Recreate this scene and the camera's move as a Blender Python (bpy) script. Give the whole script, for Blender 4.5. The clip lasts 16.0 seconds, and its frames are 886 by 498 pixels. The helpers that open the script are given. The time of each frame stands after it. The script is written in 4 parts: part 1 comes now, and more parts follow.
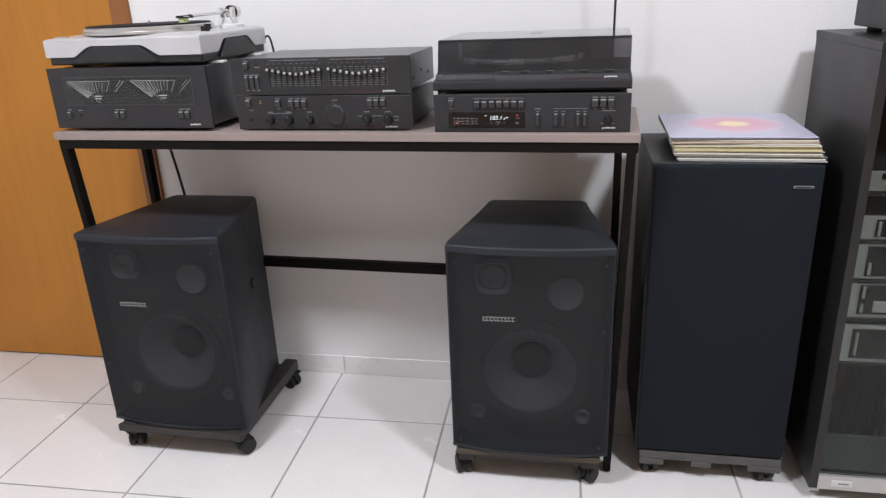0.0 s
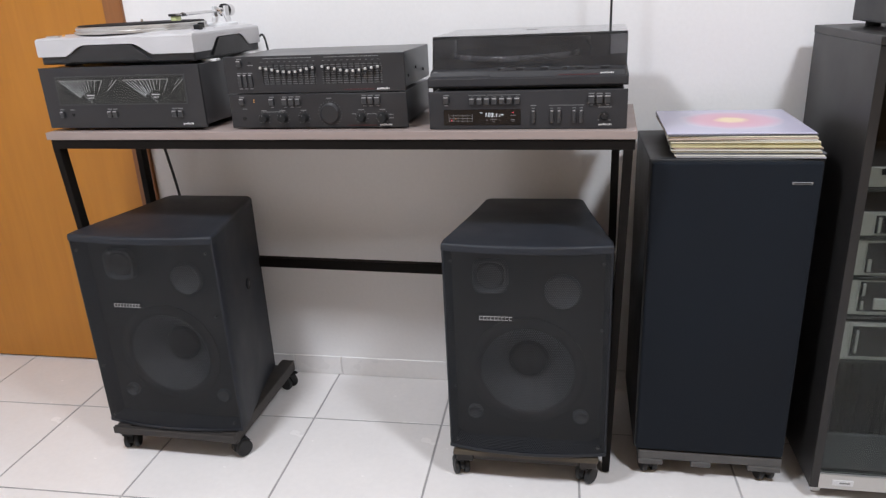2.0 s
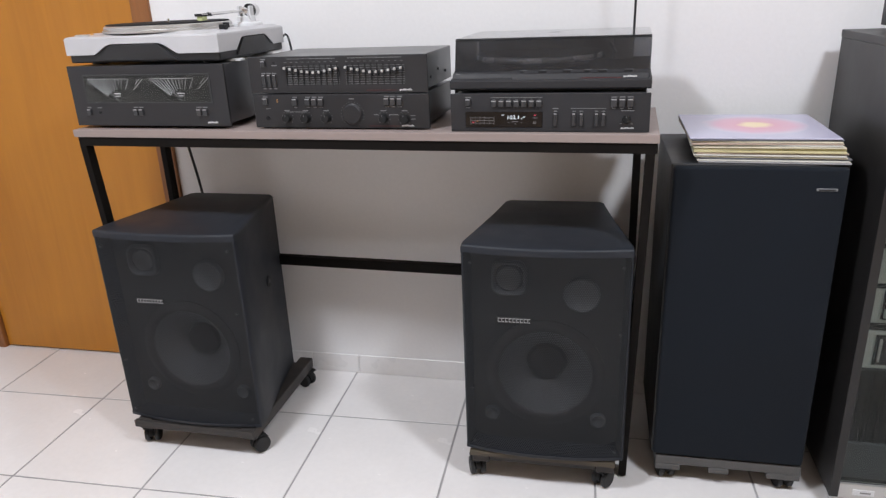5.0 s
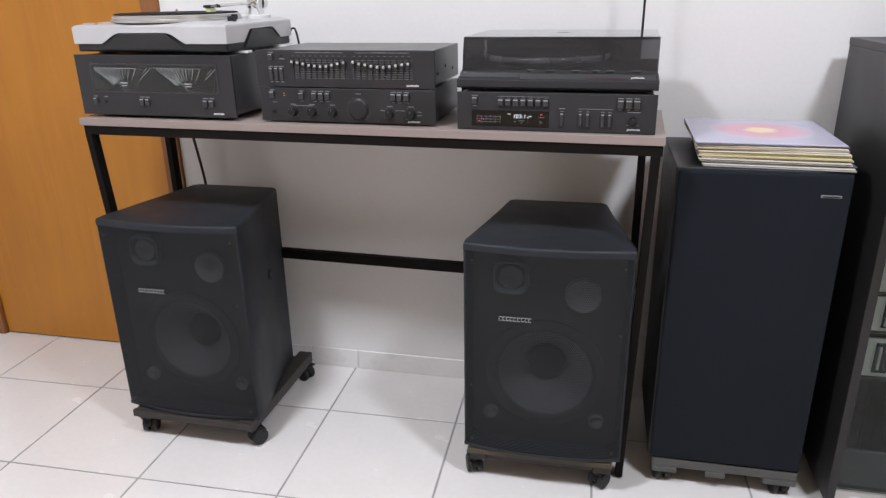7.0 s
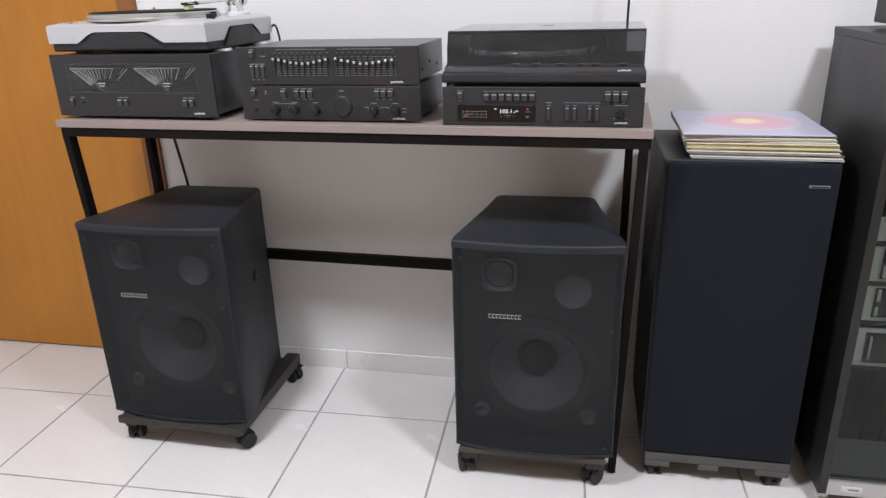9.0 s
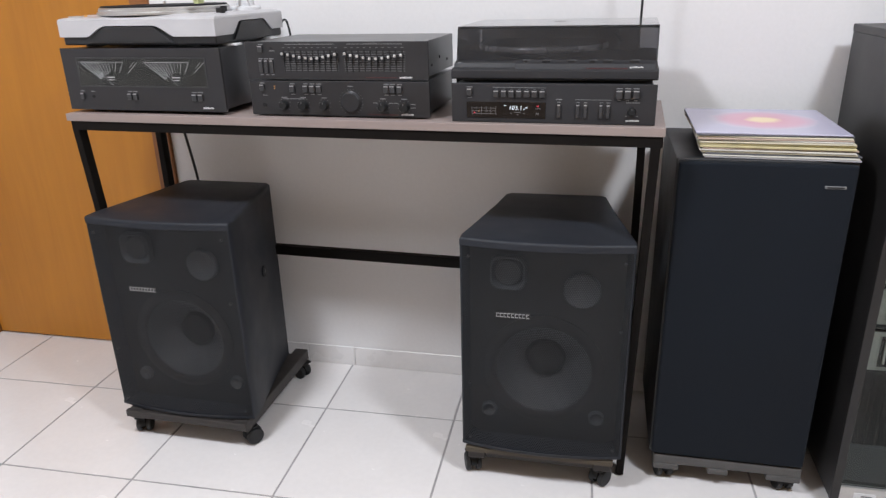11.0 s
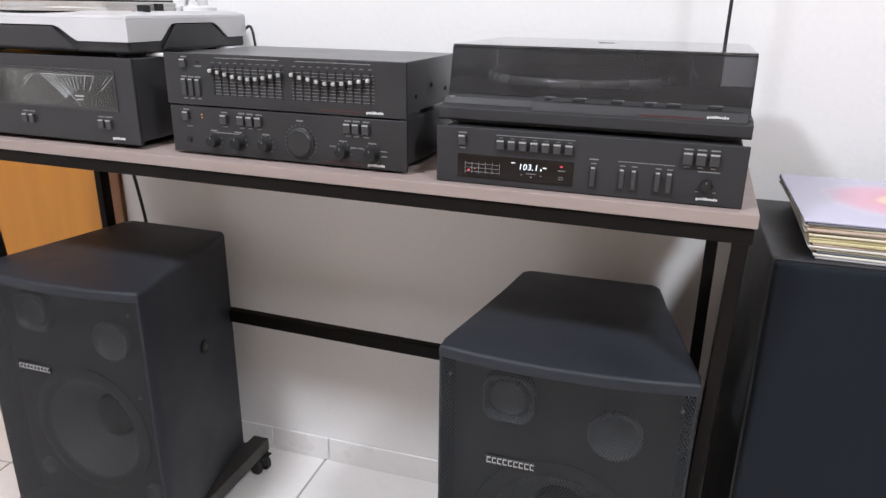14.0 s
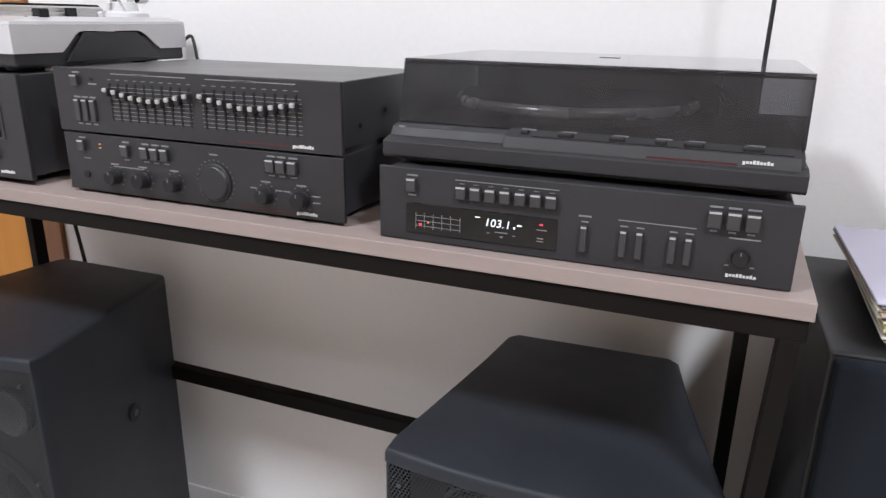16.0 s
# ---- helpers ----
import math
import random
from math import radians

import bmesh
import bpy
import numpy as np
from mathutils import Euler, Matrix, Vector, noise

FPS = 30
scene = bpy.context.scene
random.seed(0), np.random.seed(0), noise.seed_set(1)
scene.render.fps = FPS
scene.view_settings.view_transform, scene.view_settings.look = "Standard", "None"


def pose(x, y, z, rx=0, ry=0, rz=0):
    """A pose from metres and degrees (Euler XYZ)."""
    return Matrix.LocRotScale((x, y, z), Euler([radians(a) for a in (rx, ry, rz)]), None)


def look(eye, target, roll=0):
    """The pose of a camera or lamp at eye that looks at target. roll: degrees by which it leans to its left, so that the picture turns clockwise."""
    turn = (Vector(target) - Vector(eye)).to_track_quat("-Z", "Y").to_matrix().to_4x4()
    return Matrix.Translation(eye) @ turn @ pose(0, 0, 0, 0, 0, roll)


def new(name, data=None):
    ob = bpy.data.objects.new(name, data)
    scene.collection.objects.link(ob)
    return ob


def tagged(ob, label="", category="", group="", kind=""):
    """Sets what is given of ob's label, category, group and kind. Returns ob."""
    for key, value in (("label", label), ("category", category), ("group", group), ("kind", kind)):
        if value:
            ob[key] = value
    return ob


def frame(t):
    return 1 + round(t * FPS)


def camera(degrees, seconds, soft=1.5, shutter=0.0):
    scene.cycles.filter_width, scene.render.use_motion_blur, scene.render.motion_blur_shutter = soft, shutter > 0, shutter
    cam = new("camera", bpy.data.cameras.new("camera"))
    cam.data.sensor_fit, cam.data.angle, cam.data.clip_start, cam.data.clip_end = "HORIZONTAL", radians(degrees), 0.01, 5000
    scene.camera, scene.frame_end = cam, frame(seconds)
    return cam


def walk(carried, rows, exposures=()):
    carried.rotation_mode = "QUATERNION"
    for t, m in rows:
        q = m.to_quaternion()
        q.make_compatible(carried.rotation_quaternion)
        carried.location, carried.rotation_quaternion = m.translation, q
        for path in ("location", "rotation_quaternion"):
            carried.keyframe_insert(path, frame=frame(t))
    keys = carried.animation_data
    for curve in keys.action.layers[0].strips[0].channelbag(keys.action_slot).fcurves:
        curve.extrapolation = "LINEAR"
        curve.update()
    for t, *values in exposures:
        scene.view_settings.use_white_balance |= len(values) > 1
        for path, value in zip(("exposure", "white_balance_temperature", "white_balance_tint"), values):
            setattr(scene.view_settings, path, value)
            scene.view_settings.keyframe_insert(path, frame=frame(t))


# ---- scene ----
cam = camera(64.7, 16.0, soft=1.35, shutter=0.4)
PATH = [
    (0, (-0.07, -1.537, 1.243), (-0.515, 0.287, 0.554), -2.5),
    (0.5, (-0.07, -1.531, 1.236), (-0.529, 0.291, 0.55), -2.9),
    (1, (-0.068, -1.527, 1.242), (-0.507, 0.293, 0.54), -2.7),
    (1.5, (-0.069, -1.528, 1.225), (-0.499, 0.297, 0.531), -2.3),
    (2, (-0.063, -1.522, 1.232), (-0.509, 0.303, 0.546), -2.8),
    (2.5, (-0.062, -1.52, 1.235), (-0.523, 0.288, 0.516), -2.9),
    (3, (-0.062, -1.518, 1.238), (-0.52, 0.286, 0.507), -2.6),
    (3.5, (-0.066, -1.522, 1.239), (-0.537, 0.268, 0.481), -2.3),
    (4, (-0.066, -1.522, 1.241), (-0.549, 0.284, 0.531), -2.3),
    (6.5, (-0.073, -1.533, 1.238), (-0.582, 0.277, 0.555), -2.1),
    (7, (-0.074, -1.53, 1.238), (-0.567, 0.281, 0.546), -1.0),
    (7.5, (-0.074, -1.521, 1.235), (-0.545, 0.296, 0.543), -1.2),
    (8, (-0.078, -1.517, 1.24), (-0.542, 0.298, 0.539), -1.4),
    (8.5, (-0.083, -1.513, 1.236), (-0.537, 0.304, 0.535), -1.7),
    (11, (-0.073, -1.493, 1.23), (-0.565, 0.311, 0.52), -1.5),
    (11.5, (-0.048, -1.418, 1.224), (-0.722, 0.337, 0.539), -0.6),
    (12, (-0.033, -1.335, 1.222), (-0.838, 0.366, 0.544), -0.3),
    (12.5, (-0.036, -1.256, 1.2), (-0.842, 0.453, 0.544), 0.1),
    (13, (-0.035, -1.187, 1.204), (-0.806, 0.546, 0.57), 0.5),
    (13.5, (-0.054, -1.064, 1.204), (-0.747, 0.687, 0.528), 0.2),
    (14, (-0.093, -0.959, 1.195), (-0.73, 0.818, 0.536), 0.8),
    (14.5, (-0.107, -0.913, 1.203), (-0.723, 0.881, 0.569), 0.6),
    (15, (-0.109, -0.85, 1.195), (-0.726, 0.941, 0.554), -0.0),
    (15.5, (-0.111, -0.746, 1.188), (-0.806, 1.02, 0.559), 1.0),
    (16, (-0.1, -0.673, 1.183), (-0.804, 1.091, 0.558), 1.0),
]
walk(cam, [(t, look(eye, target, roll)) for t, eye, target, roll in PATH],
     exposures=[(0, 0.0), (11.4, 0.0), (12.0, -0.07), (12.6, -0.06), (13.1, 0.05), (14.0, 0.27), (14.5, 0.24), (16.0, 0.20)])

# ---- world and light ----
world = bpy.data.worlds.new("world")
scene.world = world
world.use_nodes = True
world.node_tree.nodes["Background"].inputs[0].default_value = (0.8, 0.85, 1.0, 1)
world.node_tree.nodes["Background"].inputs[1].default_value = 0.05

ROOM_TURN = 2.5
ROOM = pose(-0.939, 0.481, 0, 0, 0, ROOM_TURN)
CEILING_Z = 2.6
LAMPS = [(-1.12, -1.05), (0.86, -1.05)]
LAMP_POWER = 47.5
LAMP_COLOR = (0.868, 0.915, 1.0)
for lx, ly in LAMPS:
    data = bpy.data.lights.new("ceiling_lamp_light", "AREA")
    data.shape, data.size, data.energy, data.color = "DISK", 0.32, LAMP_POWER, LAMP_COLOR
    lamp = new("ceiling_lamp_light", data)
    lamp.matrix_world = pose(lx, ly, CEILING_Z - 0.07)

# ---- materials ----
def mat(name, color, rough=0.5, metal=0.0, vary=0.15, scale=8.0, fine=120.0, bump=0.0, spec=0.5, sheen=0.0,
        per_object=0.0, fine_vary=0.08, rough_vary=0.08, coat=0.0):
    """Principled surface with variation at two scales, fine relief and uneven gloss."""
    m = bpy.data.materials.new(name)
    m.use_nodes = True
    nt = m.node_tree
    n, l = nt.nodes, nt.links
    b = n["Principled BSDF"]
    co = n.new("ShaderNodeTexCoord")
    big, small = n.new("ShaderNodeTexNoise"), n.new("ShaderNodeTexNoise")
    big.inputs["Scale"].default_value, big.inputs["Detail"].default_value = scale, 4
    small.inputs["Scale"].default_value, small.inputs["Detail"].default_value = fine, 3
    l.new(co.outputs["Object"], big.inputs["Vector"])
    l.new(co.outputs["Object"], small.inputs["Vector"])
    mul = n.new("ShaderNodeMapRange")
    mul.inputs["From Min"].default_value, mul.inputs["From Max"].default_value = 0.25, 0.75
    mul.inputs["To Min"].default_value, mul.inputs["To Max"].default_value = 1 - vary, 1 + vary
    l.new(big.outputs["Fac"], mul.inputs["Value"])
    mul2 = n.new("ShaderNodeMapRange")
    mul2.inputs["From Min"].default_value, mul2.inputs["From Max"].default_value = 0.25, 0.75
    mul2.inputs["To Min"].default_value, mul2.inputs["To Max"].default_value = 1 - fine_vary, 1 + fine_vary
    l.new(small.outputs["Fac"], mul2.inputs["Value"])
    prod = n.new("ShaderNodeMath"); prod.operation = "MULTIPLY"
    l.new(mul.outputs[0], prod.inputs[0]); l.new(mul2.outputs[0], prod.inputs[1])
    last = prod.outputs[0]
    if per_object:
        info = n.new("ShaderNodeObjectInfo")
        r = n.new("ShaderNodeMapRange")
        r.inputs["To Min"].default_value, r.inputs["To Max"].default_value = 1 - per_object, 1 + per_object
        l.new(info.outputs["Random"], r.inputs["Value"])
        p3 = n.new("ShaderNodeMath"); p3.operation = "MULTIPLY"
        l.new(last, p3.inputs[0]); l.new(r.outputs[0], p3.inputs[1])
        last = p3.outputs[0]
    vm = n.new("ShaderNodeVectorMath"); vm.operation = "SCALE"
    vm.inputs[0].default_value = color
    l.new(last, vm.inputs["Scale"])
    l.new(vm.outputs[0], b.inputs["Base Color"])
    rr = n.new("ShaderNodeMapRange")
    rr.inputs["From Min"].default_value, rr.inputs["From Max"].default_value = 0.3, 0.7
    rr.inputs["To Min"].default_value, rr.inputs["To Max"].default_value = max(0.02, rough - rough_vary), min(1, rough + rough_vary)
    l.new(big.outputs["Fac"], rr.inputs["Value"])
    l.new(rr.outputs[0], b.inputs["Roughness"])
    b.inputs["Metallic"].default_value = metal
    b.inputs["Specular IOR Level"].default_value = spec
    b.inputs["Coat Weight"].default_value = coat
    b.inputs["Sheen Weight"].default_value = sheen
    if bump:
        bp = n.new("ShaderNodeBump")
        bp.inputs["Strength"].default_value, bp.inputs["Distance"].default_value = 0.6, bump
        l.new(small.outputs["Fac"], bp.inputs["Height"])
        l.new(bp.outputs[0], b.inputs["Normal"])
    return m


def wood_mat(name, dark, light, rough, stretch, scale, bump=0.0004):
    """Long-grained veneer or laminate; stretch lies along the grain."""
    m = bpy.data.materials.new(name)
    m.use_nodes = True
    n, l = m.node_tree.nodes, m.node_tree.links
    b = n["Principled BSDF"]
    co, mp = n.new("ShaderNodeTexCoord"), n.new("ShaderNodeMapping")
    mp.inputs["Scale"].default_value = stretch
    l.new(co.outputs["Object"], mp.inputs["Vector"])
    a, c = n.new("ShaderNodeTexNoise"), n.new("ShaderNodeTexNoise")
    a.inputs["Scale"].default_value, a.inputs["Detail"].default_value, a.inputs["Distortion"].default_value = scale, 6, 0.6
    c.inputs["Scale"].default_value, c.inputs["Detail"].default_value = scale * 0.22, 3
    l.new(mp.outputs[0], a.inputs["Vector"]); l.new(mp.outputs[0], c.inputs["Vector"])
    mix = n.new("ShaderNodeMath"); mix.operation = "MULTIPLY_ADD"
    mix.inputs[1].default_value = 0.55
    l.new(a.outputs["Fac"], mix.inputs[0])
    half = n.new("ShaderNodeMath"); half.operation = "MULTIPLY"; half.inputs[1].default_value = 0.45
    l.new(c.outputs["Fac"], half.inputs[0]); l.new(half.outputs[0], mix.inputs[2])
    ramp = n.new("ShaderNodeValToRGB")
    ramp.color_ramp.elements[0].position, ramp.color_ramp.elements[1].position = 0.32, 0.68
    ramp.color_ramp.elements[0].color, ramp.color_ramp.elements[1].color = (*dark, 1), (*light, 1)
    l.new(mix.outputs[0], ramp.inputs["Fac"])
    l.new(ramp.outputs[0], b.inputs["Base Color"])
    b.inputs["Roughness"].default_value = rough
    bp = n.new("ShaderNodeBump")
    bp.inputs["Strength"].default_value, bp.inputs["Distance"].default_value = 0.4, bump
    l.new(a.outputs["Fac"], bp.inputs["Height"]); l.new(bp.outputs[0], b.inputs["Normal"])
    return m


def glow_mat(name, color, strength):
    m = bpy.data.materials.new(name)
    m.use_nodes = True
    b = m.node_tree.nodes["Principled BSDF"]
    b.inputs["Base Color"].default_value = (*[0.3 * c for c in color], 1)
    b.inputs["Emission Color"].default_value = (*color, 1)
    b.inputs["Emission Strength"].default_value = strength
    return m


def clear_mat(name, tint, gloss_rough=0.05, ior=1.45, gloss=1.0, dust=0.0):
    """Thin clear or smoked sheet: tinted transparency with a Fresnel gloss."""
    m = bpy.data.materials.new(name)
    m.use_nodes = True
    n, l = m.node_tree.nodes, m.node_tree.links
    n.remove(n["Principled BSDF"])
    tr, gl, mx, fr = (n.new("ShaderNodeBsdfTransparent"), n.new("ShaderNodeBsdfGlossy"), n.new("ShaderNodeMixShader"), n.new("ShaderNodeFresnel"))
    tr.inputs["Color"].default_value = (*tint, 1)
    gl.inputs["Roughness"].default_value = gloss_rough
    gl.inputs["Color"].default_value = (gloss, gloss, gloss, 1)
    fr.inputs["IOR"].default_value = ior
    l.new(fr.outputs[0], mx.inputs[0]); l.new(tr.outputs[0], mx.inputs[1]); l.new(gl.outputs[0], mx.inputs[2])
    last = mx.outputs[0]
    if dust:            # thin pale veil: dust plus the grey haze of reflections, put in as colour
        df, mx2, nz = n.new("ShaderNodeBsdfDiffuse"), n.new("ShaderNodeMixShader"), n.new("ShaderNodeTexNoise")
        co, mr = n.new("ShaderNodeTexCoord"), n.new("ShaderNodeMapRange")
        nz.inputs["Scale"].default_value, nz.inputs["Detail"].default_value = 18, 5
        mr.inputs["From Min"].default_value, mr.inputs["From Max"].default_value = 0.3, 0.7
        mr.inputs["To Min"].default_value, mr.inputs["To Max"].default_value = dust * 0.7, dust * 1.3
        df.inputs["Color"].default_value = (0.46, 0.47, 0.51, 1)
        l.new(co.outputs["Object"], nz.inputs["Vector"]); l.new(nz.outputs["Fac"], mr.inputs["Value"])
        l.new(mr.outputs[0], mx2.inputs[0]); l.new(last, mx2.inputs[1]); l.new(df.outputs[0], mx2.inputs[2])
        last = mx2.outputs[0]
    l.new(last, n["Material Output"].inputs["Surface"])
    return m


def grille_mat(name, color, pitch):
    """Perforated painted steel: staggered round holes that are truly open."""
    m = bpy.data.materials.new(name)
    m.use_nodes = True
    n, l = m.node_tree.nodes, m.node_tree.links
    b = n["Principled BSDF"]
    b.inputs["Base Color"].default_value = (*color, 1)
    b.inputs["Roughness"].default_value = 0.42
    b.inputs["Specular IOR Level"].default_value = 0.4
    co, sep = n.new("ShaderNodeTexCoord"), n.new("ShaderNodeSeparateXYZ")
    l.new(co.outputs["Object"], sep.inputs[0])

    def math_node(op, a, c=None):
        q = n.new("ShaderNodeMath"); q.operation = op
        for i, v in enumerate((a, c)):
            if v is None:
                continue
            if isinstance(v, (int, float)):
                q.inputs[i].default_value = v
            else:
                l.new(v, q.inputs[i])
        return q.outputs[0]
    row = math_node("DIVIDE", sep.outputs["Z"], pitch * 0.866)
    row_i = math_node("FLOOR", row)
    shift = math_node("MULTIPLY", math_node("MODULO", row_i, 2.0), 0.5)
    colx = math_node("ADD", math_node("DIVIDE", sep.outputs["X"], pitch), shift)
    fx = math_node("SUBTRACT", math_node("FRACT", colx), 0.5)
    fz = math_node("MULTIPLY", math_node("SUBTRACT", math_node("FRACT", row), 0.5), 0.866)
    d = math_node("SQRT", math_node("ADD", math_node("MULTIPLY", fx, fx), math_node("MULTIPLY", fz, fz)))
    hole = math_node("LESS_THAN", d, 0.395)
    tr, mx = n.new("ShaderNodeBsdfTransparent"), n.new("ShaderNodeMixShader")
    l.new(hole, mx.inputs[0]); l.new(b.outputs[0], mx.inputs[1]); l.new(tr.outputs[0], mx.inputs[2])
    l.new(mx.outputs[0], n["Material Output"].inputs["Surface"])
    return m


def cover_mat(name):
    """Printed sleeve: pale violet ground, a pink disc and a yellow heart, soft-edged."""
    m = bpy.data.materials.new(name)
    m.use_nodes = True
    n, l = m.node_tree.nodes, m.node_tree.links
    b = n["Principled BSDF"]
    co, mp = n.new("ShaderNodeTexCoord"), n.new("ShaderNodeMapping")
    mp.inputs["Scale"].default_value = (7.5, 7.5, 0.0)
    mp.inputs["Location"].default_value = (-0.05, -0.05, 0)
    l.new(co.outputs["Object"], mp.inputs["Vector"])
    nz = n.new("ShaderNodeTexNoise"); nz.inputs["Scale"].default_value = 3.0
    l.new(mp.outputs[0], nz.inputs["Vector"])
    dist = n.new("ShaderNodeVectorMath"); dist.operation = "LENGTH"
    l.new(mp.outputs[0], dist.inputs[0])
    add = n.new("ShaderNodeMath"); add.operation = "MULTIPLY_ADD"; add.inputs[1].default_value = 0.18
    l.new(nz.outputs["Fac"], add.inputs[0]); l.new(dist.outputs["Value"], add.inputs[2])
    r = n.new("ShaderNodeValToRGB")
    e = r.color_ramp.elements
    e[0].position, e[0].color = 0.26, (0.80, 0.62, 0.38, 1)
    e[1].position, e[1].color = 0.42, (0.64, 0.33, 0.40, 1)
    for p, c in ((0.72, (0.62, 0.36, 0.46)), (0.93, (0.52, 0.46, 0.57)), (1.0, (0.46, 0.44, 0.56))):
        q = e.new(p); q.color = (*c, 1)
    l.new(add.outputs[0], r.inputs["Fac"]); l.new(r.outputs[0], b.inputs["Base Color"])
    b.inputs["Roughness"].default_value = 0.22
    return m


M_WALL = mat("wall_paint", (0.80, 0.785, 0.785), 0.75, vary=0.02, scale=1.4, fine=90, bump=0.0006, fine_vary=0.015)
# unseen walls get a warm colour so their bounce warms the shade
M_BOUNCEWALL = mat("warm_bounce_wall", (0.60, 0.44, 0.27), 0.75, vary=0.03, scale=1.4, fine=90, bump=0.0006, fine_vary=0.015)
# ceiling is out of view; its warm tone tints the fill light
M_CEIL = mat("warm_bounce_ceiling", (0.78, 0.69, 0.57), 0.8, vary=0.02, scale=1.5, fine=80, bump=0.0005, fine_vary=0.01)
M_TILE = mat("glazed_floor_tile", (0.77, 0.738, 0.725), 0.22, vary=0.035, scale=5, fine=60, bump=0.00012, per_object=0.025, fine_vary=0.02)
M_GROUT = mat("grey_grout", (0.36, 0.345, 0.345), 0.9, vary=0.25, scale=6, fine=200, bump=0.0005)
M_SKIRT = mat("skirting_tile", (0.78, 0.76, 0.755), 0.3, vary=0.03, scale=5, fine=60, per_object=0.02, fine_vary=0.02)
M_DOOR = wood_mat("varnished_door_veneer", (0.42, 0.160, 0.012), (0.51, 0.205, 0.018), 0.38, (9, 9, 0.7), 3.2)
M_FRAME = wood_mat("varnished_door_frame", (0.20, 0.072, 0.020), (0.30, 0.115, 0.032), 0.4, (14, 14, 0.8), 4.0)
M_TOP = wood_mat("taupe_laminate", (0.255, 0.202, 0.185), (0.305, 0.245, 0.225), 0.5, (0.7, 12, 12), 5.0, 0.0002)
# brown grain for the added sheet that warms light beneath the table
M_BOUNCEBOARD = wood_mat("warm_bounce_board", (0.34, 0.22, 0.12), (0.44, 0.30, 0.17), 0.8, (0.7, 12, 12), 5.0, 0.0002)
M_STEEL = mat("dark_brown_painted_steel", (0.0070, 0.0055, 0.0048), 0.6, spec=0.10, vary=0.2, scale=12, fine=300, bump=0.0001)
M_BLACK = mat("black_satin_enamel", (0.0145, 0.0145, 0.0160), 0.42, vary=0.12, scale=14, fine=500, bump=0.00008)
M_FACE = mat("dark_graphite_anodised", (0.0225, 0.0220, 0.0240), 0.46, metal=0.15, vary=0.08, scale=10, fine=600, bump=0.00005)
M_FACE2 = mat("graphite_plastic", (0.0255, 0.0248, 0.027), 0.58, spec=0.32, vary=0.08, scale=10, fine=600, bump=0.00006)
M_COVERTOP = mat("satin_black_steel_cover", (0.030, 0.030, 0.033), 0.30, vary=0.10, scale=14, fine=500, spec=0.95, rough_vary=0.02)
M_BTN = mat("grey_button_plastic", (0.036, 0.0355, 0.038), 0.4, vary=0.06, scale=60, fine=900)
M_BTNTOP = mat("pale_button_edge", (0.36, 0.355, 0.36), 0.35, vary=0.06, scale=60, fine=900)
M_KNOB = mat("black_knob_plastic", (0.0115, 0.0115, 0.012), 0.55, spec=0.3, vary=0.08, scale=60, fine=900)
M_CHROME = mat("bright_chrome", (0.75, 0.74, 0.74), 0.18, metal=1.0, vary=0.05, scale=30, fine=400)
M_SILVER = mat("silver_painted_plastic", (0.53, 0.525, 0.54), 0.36, metal=0.3, vary=0.05, scale=9, fine=700)
M_ALU = mat("brushed_aluminium", (0.52, 0.51, 0.50), 0.38, metal=0.75, vary=0.06, scale=10, fine=500)
M_WHITE = mat("white_print", (0.58, 0.58, 0.58), 0.5, vary=0.04, scale=40, fine=400)
M_GREYPRINT = mat("grey_print", (0.19, 0.19, 0.195), 0.5, vary=0.1, scale=60, fine=400)
M_PALEPRINT = mat("pale_grey_print", (0.52, 0.52, 0.525), 0.5, vary=0.1, scale=60, fine=400)
M_GRIDPRINT = mat("fine_grid_print", (0.18, 0.18, 0.185), 0.5, vary=0.1, scale=60, fine=400)
M_DIMPRINT = mat("dim_print", (0.13, 0.13, 0.135), 0.5, vary=0.1, scale=60, fine=400)
M_REDPRINT = mat("dark_red_print", (0.060, 0.011, 0.014), 0.5, vary=0.1, scale=60, fine=400)
M_PALE = mat("pale_plastic", (0.62, 0.62, 0.63), 0.4, vary=0.05, scale=20, fine=400)
M_DARKWIN = mat("dark_display_window", (0.008, 0.007, 0.008), 0.12, vary=0.1, scale=20, fine=300)
M_METERBACK = mat("meter_dial_card", (0.022, 0.023, 0.021), 0.55, vary=0.12, scale=9, fine=60, fine_vary=0.03)
M_SPK = mat("black_textured_cabinet_paint", (0.0132, 0.0158, 0.0218), 0.55, spec=0.38, vary=0.14, scale=7, fine=420, bump=0.0005)
M_BAFFLE = mat("black_baffle", (0.009, 0.010, 0.0115), 0.6, vary=0.15, scale=10, fine=300)
M_CONE = mat("grey_paper_cone", (0.062, 0.065, 0.071), 0.65, vary=0.12, scale=14, fine=200, bump=0.0004)
M_RUBBER = mat("black_rubber", (0.011, 0.011, 0.012), 0.6, vary=0.15, scale=30, fine=300)
M_CLOTH = mat("dark_blue_black_grille_cloth", (0.0096, 0.0122, 0.0168), 0.9, vary=0.12, scale=5, fine=900, bump=0.0004, sheen=0.04, spec=0.12)
M_TOWER = mat("black_vinyl_cabinet", (0.020, 0.0205, 0.023), 0.48, vary=0.15, scale=6, fine=350, bump=0.0003)
M_DOLLYEDGE = wood_mat("brown_dolly_board", (0.045, 0.034, 0.022), (0.085, 0.066, 0.042), 0.6, (0.8, 9, 9), 5.0)
